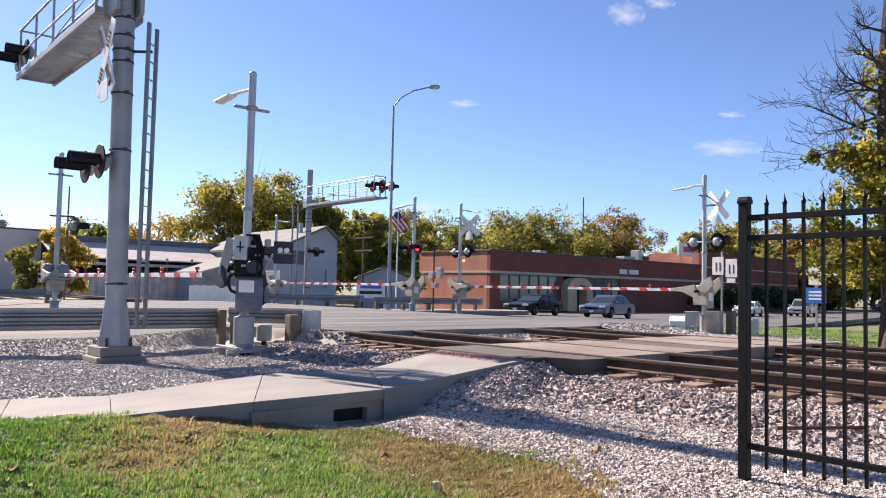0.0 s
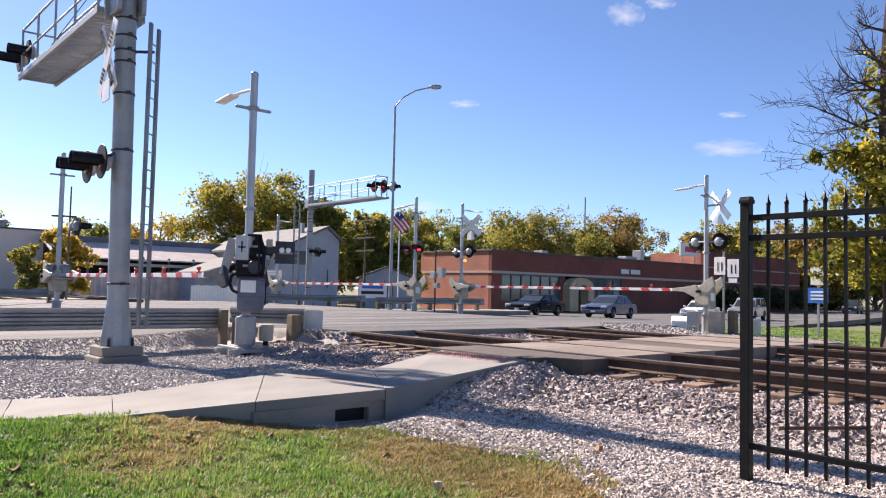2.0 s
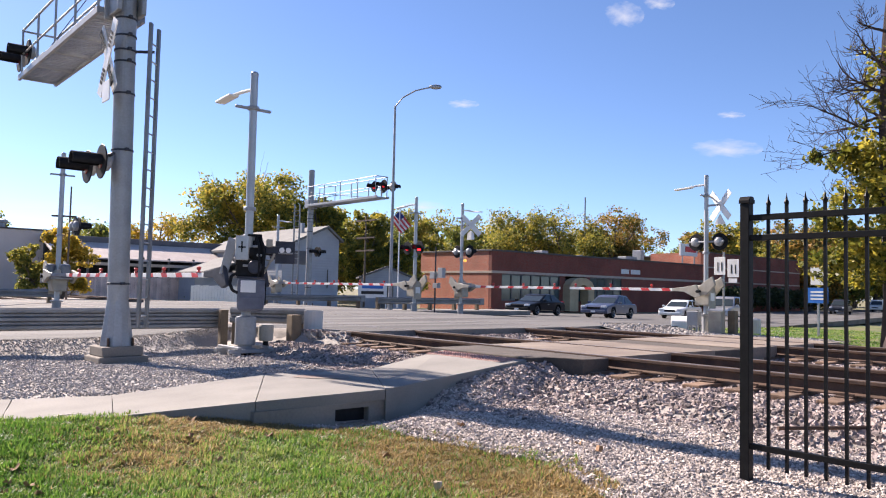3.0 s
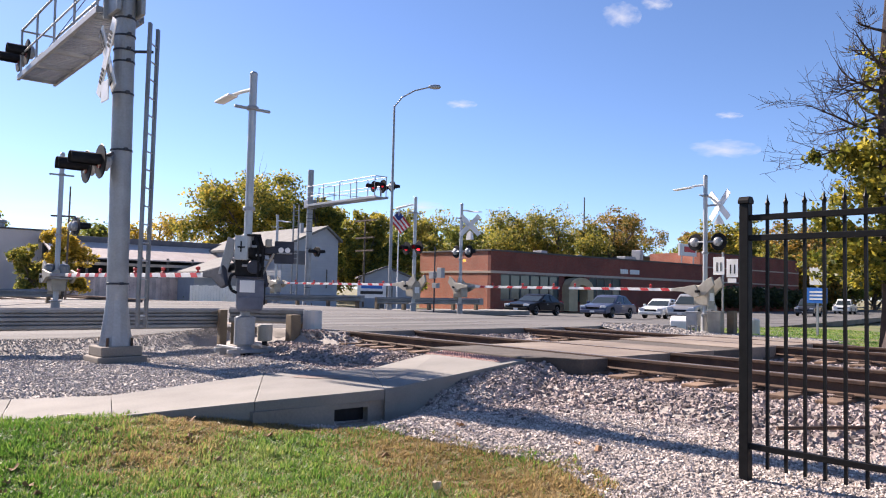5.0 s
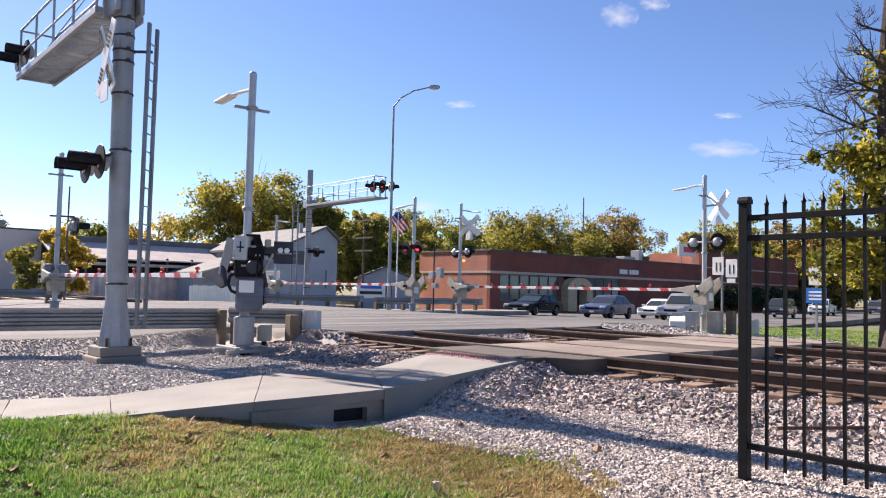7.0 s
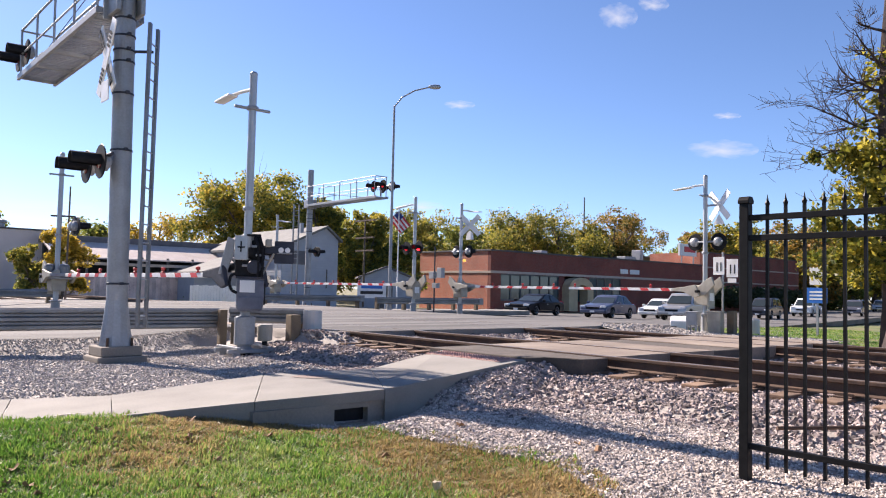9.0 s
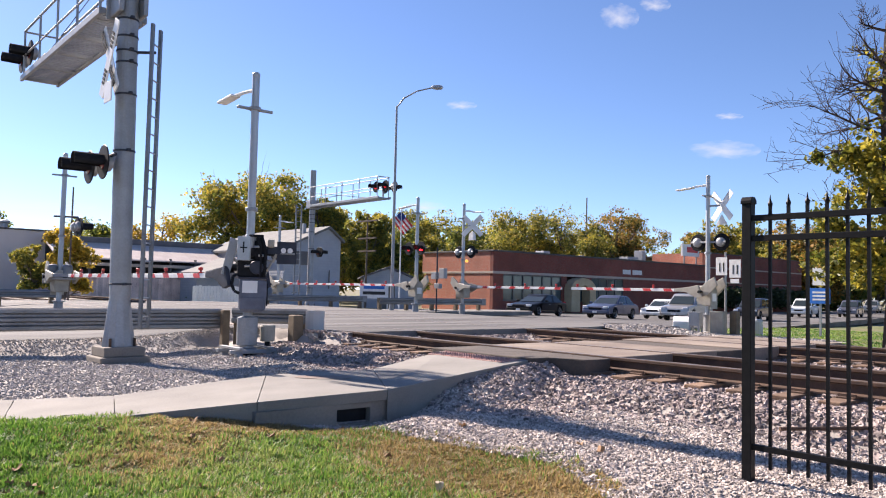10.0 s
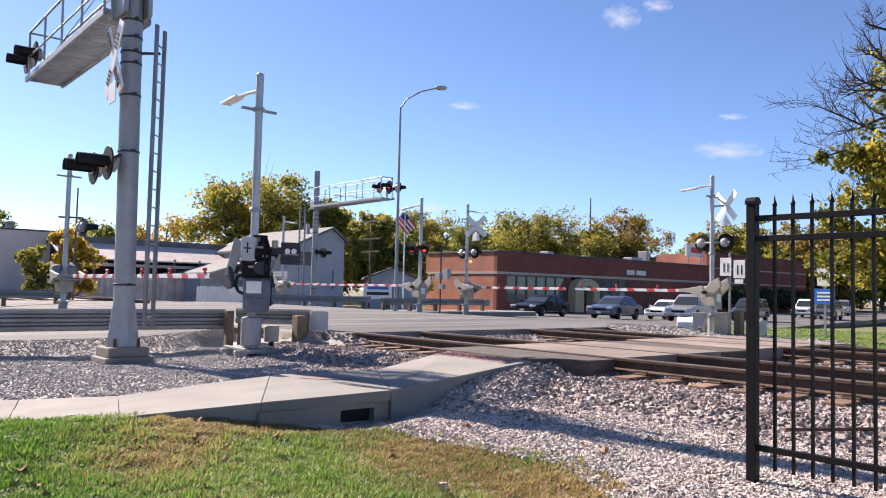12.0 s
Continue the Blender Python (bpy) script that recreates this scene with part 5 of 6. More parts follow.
def car(kind, paint, label, s, n, lit=True):
    L, W, H, wr, belt, side, cab = SHAPES[kind]
    c = thing("car", lane(s + L / 2, n), label, "car", "cars waiting on the road")
    ax = (L * .29, -L * .29)
    low = .2 if kind in ("sedan", "coupe") else .3
    out = list(side)
    under = [(-L / 2 + .05, low + .08)]
    for a in (ax[1], ax[0]):
        r = wr + .07
        k = [(a - r * math.cos(math.pi * i / 8), max(low, wr + r * math.sin(math.pi * i / 8))) for i in range(9)]
        under += k
    under.append((L / 2 - .05, low + .06))
    bm = bmesh.new()
    outline = out + under
    ring = []
    for y, f in ((-W / 2, .0), (-W / 2 + .12, 1), (W / 2 - .12, 1), (W / 2, .0)):
        ring.append([bm.verts.new((u * (1 if f else .985), y, v + (.0 if f else -.035 * (v > .7)))) for u, v in outline])
    k = len(outline)
    for a, b in zip(ring, ring[1:]):
        for i in range(k):
            bm.faces.new((a[i], a[(i + 1) % k], b[(i + 1) % k], b[i]))
    bm.faces.new(ring[0]), bm.faces.new(ring[-1][::-1])
    bmesh.ops.recalc_face_normals(bm, faces=bm.faces)
    bmesh.ops.bevel(bm, geom=[e for e in bm.edges if e.calc_face_angle(0) > .5 and (e.verts[0].co.z + e.verts[1].co.z) > 1.0], offset=.05, segments=3, affect="EDGES", profile=.5, clamp_overlap=True)
    body = part("body", bm, M[paint], c)
    fr, rr, rf, ff = cab
    zb, zt = belt, H
    top_w, low_w = W * .39, W * .475
    bm = bmesh.new()
    lo = [bm.verts.new(p) for p in ((fr, -low_w, zb - .02), (ff, -low_w, zb - .04), (ff, low_w, zb - .04), (fr, low_w, zb - .02))]
    hi = [bm.verts.new(p) for p in ((rr, -top_w, zt - .05), (rf, -top_w, zt - .03), (rf, top_w, zt - .03), (rr, top_w, zt - .05))]
    crown = [bm.verts.new(p) for p in ((rr + .25, -top_w * .75, zt), (rf - .25, -top_w * .75, zt), (rf - .25, top_w * .75, zt), (rr + .25, top_w * .75, zt))]
    for a, b in ((lo, hi), (hi, crown)):
        for i in range(4):
            bm.faces.new((a[i], a[(i + 1) % 4], b[(i + 1) % 4], b[i]))
    bm.faces.new(crown)
    bmesh.ops.recalc_face_normals(bm, faces=bm.faces)
    bmesh.ops.bevel(bm, geom=[e for e in bm.edges if len(e.link_faces) == 2], offset=.045, segments=3, affect="EDGES", profile=.5, clamp_overlap=True)
    cabin = part("cabin", bm, M[paint], c, smooth=True)

    def pane(name, quad, t=.012):
        """Glass laid just proud of the cabin, drawn in from its edges."""
        q = [Vector(v) for v in quad]
        mid = sum(q, Vector()) / 4
        nrm = (q[1] - q[0]).cross(q[3] - q[0]).normalized()
        if nrm.dot(mid - Vector((0, 0, .8))) < 0:
            nrm = -nrm
        b = bmesh.new()
        lower = [b.verts.new(mid + (v - mid) * .9 - nrm * .004) for v in q]
        upper = [b.verts.new(mid + (v - mid) * .88 + nrm * t) for v in q]
        b.faces.new(upper)
        for i in range(4):
            b.faces.new((lower[i], lower[(i + 1) % 4], upper[(i + 1) % 4], upper[i]))
        bmesh.ops.recalc_face_normals(b, faces=b.faces)
        part(name, b, M["car_glass"], cabin, "dark window glass")

    a, b = zt - .06, zb + .0
    pane("windscreen", ((ff, -low_w, b), (ff, low_w, b), (rf, top_w, a), (rf, -top_w, a)))
    pane("rear_window", ((fr, -low_w, b), (fr, low_w, b), (rr, top_w, a), (rr, -top_w, a)))
    for sgn in (-1, 1):
        m0, m1 = (fr + ff) / 2, (rr + rf) / 2
        pane("side_window", ((m0 + .05, sgn * low_w, b), (ff - .12, sgn * low_w, b), (rf - .02, sgn * top_w, a), (m1 + .05, sgn * top_w, a)))
        pane("side_window", ((fr + .1, sgn * low_w, b), (m0 - .05, sgn * low_w, b), (m1 - .05, sgn * top_w, a), (rr + .08, sgn * top_w, a)))
        part("mirror", box(ff - .38, ff - .2, sgn * (low_w + .18) - .09, sgn * (low_w + .18) + .09, zb + .0, zb + .14, .03), M[paint], c)
        part("headlight", box(L / 2 - .2, L / 2 - .0, sgn * W * .38 - .17, sgn * W * .38 + .17, side[1][1] - .02, side[1][1] + .12, .03), M["headlight"], c)
        part("taillight", box(-L / 2 - .005, -L / 2 + .12, sgn * W * .4 - .1, sgn * W * .4 + .1, .72, .92, .02), M["taillight"], c)
        part("door_handle", box(-.1, .08, sgn * (W / 2) - .012, sgn * (W / 2) + .012, belt - .16, belt - .13), M["alloy"], c)
        part("sill", box(-L * .2, L * .2, sgn * (W / 2 - .02) - .02, sgn * (W / 2 - .02) + .02, low, low + .09, .01), M["black"], c)
    part("grille", box(L / 2 - .04, L / 2 + .012, -.42, .42, side[0][1] + .06, side[0][1] + .2, .02), M["black"], c)
    part("bumper", box(L / 2 - .16, L / 2 + .05, -W * .45, W * .45, side[0][1] - .16, side[0][1] + .03, .04), M[paint], c)
    part("bumper", box(-L / 2 - .05, -L / 2 + .14, -W * .45, W * .45, .42, .6, .04), M[paint], c)
    part("plate", box(L / 2 + .05, L / 2 + .06, -.15, .15, side[0][1] - .13, side[0][1] - .02), M["white_enamel"], c)
    if kind == "pickup":
        part("bed_floor", box(-2.65, -1.0, -.8, .8, .95, 1.085), M["black"], c, "dark load bed")
    if kind == "suv":
        for sgn in (-1, 1):
            part("roof_rail", box(rr + .2, rf - .2, sgn * top_w * .82 - .02, sgn * top_w * .82 + .02, zt - .0, zt + .06, .01), M["black"], c)
    wheels = []
    for a in ax:
        for sgn in (-1, 1):
            w = new("wheel")
            w.parent = c
            w.matrix_basis = pose(a, sgn * (W / 2 - .12), wr)
            part("tyre", turned(((wr - .1, -.1), (wr - .02, -.11), (wr, -.07), (wr, .07), (wr - .02, .11), (wr - .1, .1)), 20, None, pose(0, 0, 0, 90, 0, 0)), M["tyre"], w)
            part("rim", turned(((.02, -.085), (wr - .12, -.1), (wr - .1, -.115), (wr - .1, .115), (wr - .12, .1), (.02, .085)), 20, None, pose(0, 0, 0, 90, 0, 0)), M["alloy"], w)
            for k in range(5):
                part("spoke", box(.03, wr - .11, -.1, .1, -.025, .025, .0, None, pose(0, 0, 0, 0, 72 * k, 0)), M["alloy"], w)
            wheels.append((w, pose(a, sgn * (W / 2 - .12), wr), wr))
    return c, wheels, L, n


LANE = radians(12)


def lane(s, n, roll=0):
    """A pose on the road beyond the tracks: s metres along it, n across it, facing the crossing."""
    x, y = math.cos(LANE) * s - math.sin(LANE) * n, math.sin(LANE) * s + math.cos(LANE) * n
    slope = math.degrees(math.atan2(road_z(x + 1) - road_z(x - 1), 2))
    return pose(x, y, road_z(x) + .004, 0, 0, 192) @ pose(0, 0, 0, 0, slope, 0)


car("coupe", "black_paint", "black two-door coupe waiting at the crossing", 40.2, 24.6)
car("sedan", "blue_grey_paint", "blue-grey sedan waiting at the crossing", 42.7, 20.7)
DRIVES = (
    (car("sedan", "white_paint", "white sedan rolling up to the queue", 74.5, 20.7),
     ((0, 74.5), (.4, 71.2), (.8, 68.6), (1.2, 65.7), (1.6, 62.4), (2, 60.0), (2.4, 58.1), (2.8, 56.1), (3.2, 54.9), (4, 53.1), (4.8, 52.0), (5.3, 51.7), (12, 51.7))),
    (car("suv", "silver_paint", "silver sport utility car braking behind the queue", 81.9, 17.4),
     ((0, 81.9), (.4, 77.0), (.8, 72.5), (1.2, 68.7), (1.6, 64.7), (2, 61.5), (2.4, 58.8), (2.8, 56.7), (3.2, 54.8), (4, 51.6), (4.8, 49.2), (5.2, 48.0), (5.6, 47.4), (6.2, 47.0), (12, 47.0))),
    (car("suv", "dark_paint", "dark sport utility car rolling up to the queue", 141.7, 17.4),
     ((0, 141.7), (.4, 135.7), (.8, 129.6), (1.2, 122.1), (1.6, 115.3), (2, 110.0), (2.4, 107.0), (2.8, 103.5), (3.2, 99.5), (4, 92.1), (4.8, 85.6), (5.2, 83.1), (5.6, 80.7), (6, 78.0), (6.6, 74.3), (7.2, 71.8), (8, 69.6), (8.8, 67.6), (9.6, 64.1), (10, 62.5), (10.6, 61.8), (11.5, 60.6), (12, 60.3))),
    (car("pickup", "white_paint", "white pickup truck rolling up to the queue", 178.7, 17.4),
     ((0, 178.7), (2, 148.2), (2.8, 135.1), (3.2, 128.1), (4, 115.7), (4.8, 106.1), (5.2, 103.6), (5.6, 100.5), (6, 98.4), (6.6, 93.8), (7.2, 90.1), (8, 86.1), (8.8, 83.3), (9.6, 81.2), (10.4, 80.3), (12, 80.0))),
    (car("suv", "grey_paint", "dark grey sport utility car driving up", 186.5, 14.5),
     ((0, 186.5), (4, 142.7), (6, 119.8), (6.6, 113.2), (7.2, 108.2), (8, 100.8), (8.8, 94.6), (9.6, 91.3), (10.2, 87.5), (10.8, 84.6), (11.2, 82.5), (11.5, 80.2), (12, 74.5))),
    (car("pickup", "silver_paint", "silver pickup truck driving up far behind", 198.0, 17.4),
     ((0, 198.0), (6, 174.0), (8, 152.0), (8.8, 139.2), (10, 124.5), (11, 111.8), (12, 98.0))),
)


# ---- road furniture and small things ----
guardrail(18.0, 34.0, 5.7, 0, .12, 4, end=True)
guardrail(20.8, 28.5, 6.5, 0, .12, 5, end=True)
guardrail(-3.0, 33.0, 11.2, 0, .18, 7, end=True)
near_end = guardrail(6.95, 14.55, 1.5, -38.4, .06, 2, "galvanised guardrail end with a rounded nose")
bm = bmesh.new()
pts = [(.2 * math.cos(radians(a)), .2 * math.sin(radians(a))) for a in range(-150, 151, 20)]
prism([(1.66 + u, .02 + v) for u, v in pts] + [(1.66 + u * .93, .02 + v * .93) for u, v in reversed(pts)], .2, .72, "z", bm)
part("end_nose", bm, M["barrel_white"], near_end, "rounded bright steel end nose")

median = part("median_island", prism(((19.3, 27.2), (29.5, 27.2), (30.3, 27.7), (30.3, 29.6), (29.5, 30.1), (19.3, 30.1), (18.7, 29.6), (18.7, 27.7)), .1, .33, "z", bevel=.03), M["concrete"])
median.matrix_world = pose(0, 0, -.05)
tagged(median, "raised pale concrete traffic island in the road", "island", kind="structure")


def extras_near_gate(g):
    """The drive of the near gate: grey housing, black open drive head, boxes, plates and hoses."""
    face = pose(.06, -.06, 0, 0, 0, -28)

    def put(name, bm, mat, label=""):
        o = part(name, bm, M[mat], g, label)
        o.matrix_basis = face
        return o

    part("drum", turned(((.17, .16), (.19, .18), (.19, .64), (.17, .68), (.09, .7), (.09, .8)), 20), M["galvanised"], g, "galvanised base drum")
    part("drum_base", turned(((.12, -.05), (.12, .16), (.17, .165)), 16), M["black"], g)
    for s in (-.27, .27):
        part("foot_bar", box(-.45, .45, s - .04, s + .04, .03, .1, .01), M["galvanised"], g)
    for s in (-.3, .3):
        part("foot_bar", box(s - .04, s + .04, -.42, .42, .1, .15, .01), M["galvanised"], g)
        for k in (-.3, .3):
            part("anchor_foot", box(s - .06, s + .06, k - .06, k + .06, -.1, .035, .01), M["galvanised"], g)
    house = put("housing", prism(((-.2, .78), (.19, .78), (.235, .84), (.25, 1.1), (.24, 1.36), (-.22, 1.40), (-.25, 1.34), (-.25, .86)), -.18, .18, "y", bevel=.03), "machine_blue", "blue-grey gate drive housing")
    part("cover", box(-.225, .205, -.205, -.178, .82, 1.05, .012), M["machine_blue"], house)
    part("lid", box(-.265, .255, -.2, .2, 1.385, 1.42, .008), M["machine_grey"], house)
    part("hinge", rod((.255, -.12, .9), (.255, -.12, 1.3), .014, n=8), M["black"], house)
    part("label_plate", box(-.19, .08, -.19, -.181, 1.13, 1.35), M["white_enamel"], house)
    head = put("drive_head", box(-.29, .2, -.15, .15, 1.42, 1.74, .03), "black", "black open gate drive head")
    part("frame_plate", prism(((-.1, 1.7), (.2, 1.7), (.24, 1.95), (.14, 2.2), (-.08, 2.2)), .06, .1, "y", bevel=.008), M["black"], head)
    part("frame_plate", prism(((.02, 1.7), (.2, 1.7), (.23, 1.9), (.12, 2.16), (.04, 2.16)), -.14, -.1, "y", bevel=.008), M["black"], head)
    part("motor", rod((-.06, -.02, 1.86), (.24, -.02, 1.86), .11, n=16), M["black"], head)
    part("gear", turned(((.0, -.03), (.12, -.03), (.13, 0), (.12, .03), (.0, .03)), 16, None, pose(.05, -.19, 1.6, 90, 0, 0)), M["machine_grey"], head)
    part("cap", box(-.1, .16, -.12, .12, 2.17, 2.21, .01), M["black"], head)
    for u in (.12, .2):
        put("hose", pipe(((u, -.2, 1.42), (u + .01, -.22, 1.7), (u - .01, -.21, 2.0), (u - .06, -.15, 2.16)), .022, 8), "black")
    put("hose", pipe(((-.26, -.1, 1.5), (-.36, -.16, 1.42), (-.38, -.18, 1.28), (-.33, -.18, 1.16), (-.24, -.16, 1.12)), .028, 8), "black")
    for u, z in ((-.02, 1.52), (.08, 1.82), (-.16, 1.62), (.0, 1.98)):
        put("fitting", rod((u, -.17, z), (u + .09, -.19, z), .022, n=8), "aluminium")
    box_ = put("junction_box", box(-.3, -.07, -.31, -.17, 1.72, 2.16, .012), "aluminium", "small grey junction box")
    part("latch", box(-.25, -.12, -.322, -.311, 1.94, 1.965), M["black"], box_)
    part("latch", box(-.2, -.175, -.322, -.311, 1.86, 2.06), M["black"], box_)
    put("side_plate", prism(((-.435, 2.15), (-.31, 2.1), (-.32, 1.86), (-.44, 1.44), (-.58, 1.46), (-.51, 1.81)), -.08, -.02, "y", bevel=.01), "galvanised", "bent bright steel counterweight plate")
    put("side_strut", pipe(((-.42, -.05, 1.8), (-.2, -.02, 1.62)), .03, 8), "galvanised")
    rear = put("rear_plate", box(.41, .77, .0, .03, 1.68, 2.1, .006), "machine_grey", "dark square counterweight plate")
    part("rear_bar", box(.16, .5, -.05, .0, 1.86, 2.0, .01), M["machine_grey"], rear)
    for u in (.53, .65):
        part("disc", turned(((.0, -.03), (.04, -.03), (.05, 0), (.05, .03), (.0, .03)), 12, None, pose(u, -.04, 1.93, 90, 0, 0)), M["white_enamel"], rear)
    part("bolt_bar", box(.46, .74, -.05, .0, 1.86, 1.89, .004), M["galvanised"], rear)
    put("brace", pipe(((.2, -.08, 1.46), (.4, -.08, 1.86)), .02, 8), "beige_metal")
    put("brace", pipe(((.22, .02, 1.75), (.36, .02, 1.72), (.42, .02, 1.95)), .016, 8), "beige_metal")
    put("terminal_block", box(.24, .36, -.1, .04, 1.98, 2.13, .02), "beige_metal")
    put("collar", turned(((.09, 2.1), (.1, 2.11), (.1, 2.2), (.09, 2.21)), 14, None, pose(-.07, .07, 0)), "galvanised")


extras_near_gate(near_gate)

riser = thing("cable_riser", pose(6.98, 13.1, 0), "pale cylindrical cable riser on a dark leg", "cable riser")
part("drum", turned(((.11, .22), (.14, .24), (.145, .5), (.13, .53)), 16), M["beige_metal"], riser)
part("leg", rod((0, 0, -.1), (0, 0, .24), .05, n=10), M["black"], riser)

block = part("concrete_block", prism(((-.4, 0), (.4, 0), (.36, .4), (.22, .5), (-.2, .44), (-.38, .32)), -.3, .3, "y", bevel=.03), M["white_enamel"])
block.matrix_world = pose(25.2, 15.6, .0, 0, 0, 30)
tagged(block, "white painted concrete block beside the gate", "block")


def roadside_box(name, x, y, w, h, mat, label, legs=True, z=0.0):
    b = thing(name, pose(x, y, z, 0, 0, 10), label, "cabinet", "equipment boxes by the gate")
    part("body", box(-w / 2, w / 2, -w / 2, w / 2, .3 if legs else 0, .3 + h if legs else h, .015), M[mat], b)
    part("lid", box(-w / 2 - .02, w / 2 + .02, -w / 2 - .02, w / 2 + .02, (.3 if legs else 0) + h, (.3 if legs else 0) + h + .03, .008), M[mat], b)
    if legs:
        for sx in (-1, 1):
            for sy in (-1, 1):
                part("leg", box(sx * w * .4 - .03, sx * w * .4 + .03, sy * w * .4 - .03, sy * w * .4 + .03, -.1, .3), M["galvanised"], b)
    return b


roadside_box("equipment_box", 22.4, 13.35, .36, .42, "galvanised", "small grey equipment box on legs")
roadside_box("equipment_box", 22.9, 12.85, .42, .75, "beige_metal", "tan equipment cabinet beside the gate", False)
post(23.3, 12.5, .8, .24, "weathered wooden post by the far gate")
drum = part("cable_drum", turned(((.16, 0), (.17, .02), (.17, .5), (.15, .55), (.04, .58)), 16), M["barrel_white"])
drum.matrix_world = pose(25.2, 12.7, -.05)
tagged(drum, "white capped cylinder standing in the grass", "cylinder")

boards = thing("track_signs", pose(23.9, 13.15, 0), "pair of white sign boards on a post behind the gate", "sign")
part("post", rod((0, 0, -.2), (0, 0, 2.75), .035), M["galvanised"], boards)
for y, z in ((.12, 2.28), (-.36, 2.2)):
    b = part("board", box(-.06, -.045, y - .2, y + .2, z - .3, z + .3, .003, None), M["white_enamel"], boards)
    for k in (-.08, .06):
        part("mark", box(-.066, -.062, y + k - .02, y + k + .02, z - .18, z + .12, 0), M["black"], b)
part("board", box(-.06, -.045, -.5, -.2, 1.72, 1.86), M["white_enamel"], boards)

part("beacon", turned(((.0, -.06), (.06, -.05), (.08, .0), (.06, .06), (.0, .08)), 12, None, pose(.05, .3, 2.62)), M["amber"], island_gate, "small amber beacon")
part("beacon_arm", rod((0, 0, 2.6), (.05, .3, 2.6), .015), M["galvanised"], island_gate)

relay = thing("relay_post", pose(21.7, 25.5, 0), "thin dark post carrying small grey relay boxes", "post")
part("post", rod((0, 0, -.1), (0, 0, 3.15), .035), M["machine_grey"], relay)
for y, z, hgt in ((-.42, 2.0, .44), (.12, 1.9, .3), (-.1, 1.45, .22)):
    part("relay_box", box(-.1, .1, y - .15, y + .15, z - hgt / 2, z + hgt / 2, .01), M["galvanised"], relay)
part("bracket", box(-.02, .02, -.42, .12, 1.88, 1.92), M["galvanised"], relay)

banner = thing("notice_board", pose(26.4, 36.7, .1, 0, 0, -40), "white notice board with blue bars on two posts", "sign")
for x in (-.8, .8):
    part("post", box(x - .04, x + .04, -.04, .04, -.2, 1.5), M["white_enamel"], banner)
board = part("board", box(-.8, .8, -.06, -.042, .6, 1.45, .004), M["white_enamel"], banner)
for z, w, mt in ((1.25, .62, "blue_sign"), (.92, .66, "shade_and_sign_dark")):
    part("text_bar", box(-w, w, -.068, -.062, z - .09, z + .09), M[mt], board)

pipe_bar = part("rusty_bar", rod((0, 0, 0), (1.5, -1.05, .02), .017, n=8), M["rust"])
pipe_bar.matrix_world = pose(6.55, 3.1, .13)
tagged(pipe_bar, "rusty red steel bar lying on the ballast", "bar")


# ---- grass blades ----
def dryness(x, y):
    d = .6 * noise.noise((x * .75 + 3, y * .75, 2)) + .75 * step(2.9, 4.1, x) + 1.1 * step(5.8, 6.7, y) * step(1.9, 3.1, x) - .52
    d += .45 * math.exp(-((x - 2.5) ** 2 * 2 + (y - 5.9) ** 2 * 9))
    return d


def blades(name, mat, count, dry, label, seed, wide=False):
    rnd = random.Random(seed)
    V, Fc = [], []
    while wide and len(Fc) < count:
        x = rnd.uniform(18.3, 40)
        y = rnd.uniform(4, road_edge(x) - .05)
        if x < 24 and y > 9:
            continue
        a, l, w, h = rnd.uniform(0, 6.28), rnd.uniform(0, .12), rnd.uniform(.012, .03), rnd.uniform(.015, .06) * (1 + noise.noise((x, y, 4)))
        z = -.62 * step(20, 60, x) + .02 + .04 * noise.noise((x * .5, y * .5, 1))
        b = len(V)
        V += [(x - math.sin(a) * w, y + math.cos(a) * w, z), (x + math.sin(a) * w, y - math.cos(a) * w, z), (x + math.cos(a) * l, y + math.sin(a) * l, z + h)]
        Fc.append((b, b + 1, b + 2))
    while len(Fc) < count:
        y = rnd.uniform(2.4, 9.4)
        x = rnd.uniform(-1.2, lawn_edge(y) + .12)
        if math.hypot(x, y) < 4.3 or rnd.random() > 1.25 - math.hypot(x, y) * .07:
            continue
        if (dryness(x, y) + rnd.gauss(0, .22) > 0) != dry:
            continue
        if x > lawn_edge(y) - .25 and rnd.random() < .45:
            continue
        h = rnd.uniform(.014, .05) * (.75 if dry else 1) * (1 + .9 * noise.noise((x * 6, y * 6, 1)))
        a, l = rnd.uniform(0, 6.28), rnd.uniform(.0, .055)
        w = rnd.uniform(.004, .011)
        z = ground_z(x, y) + .008
        b = len(V)
        V += [(x - math.sin(a) * w, y + math.cos(a) * w, z), (x + math.sin(a) * w, y - math.cos(a) * w, z), (x + math.cos(a) * l, y + math.sin(a) * l, z + h)]
        Fc.append((b, b + 1, b + 2))
    me = bpy.data.meshes.new(name)
    me.from_pydata(V, [], Fc)
    me.materials.append(mat)
    return tagged(new(name, me), label, "grass", kind="stuff")


blades("green_grass", M["grass"], 160000, False, "short green lawn grass blades", 41)
blades("dry_grass", M["dry_grass"], 95000, True, "short straw coloured dry grass blades", 42)

blades("verge_grass", M["grass"], 20000, False, "uneven green grass of the verge", 43, True)

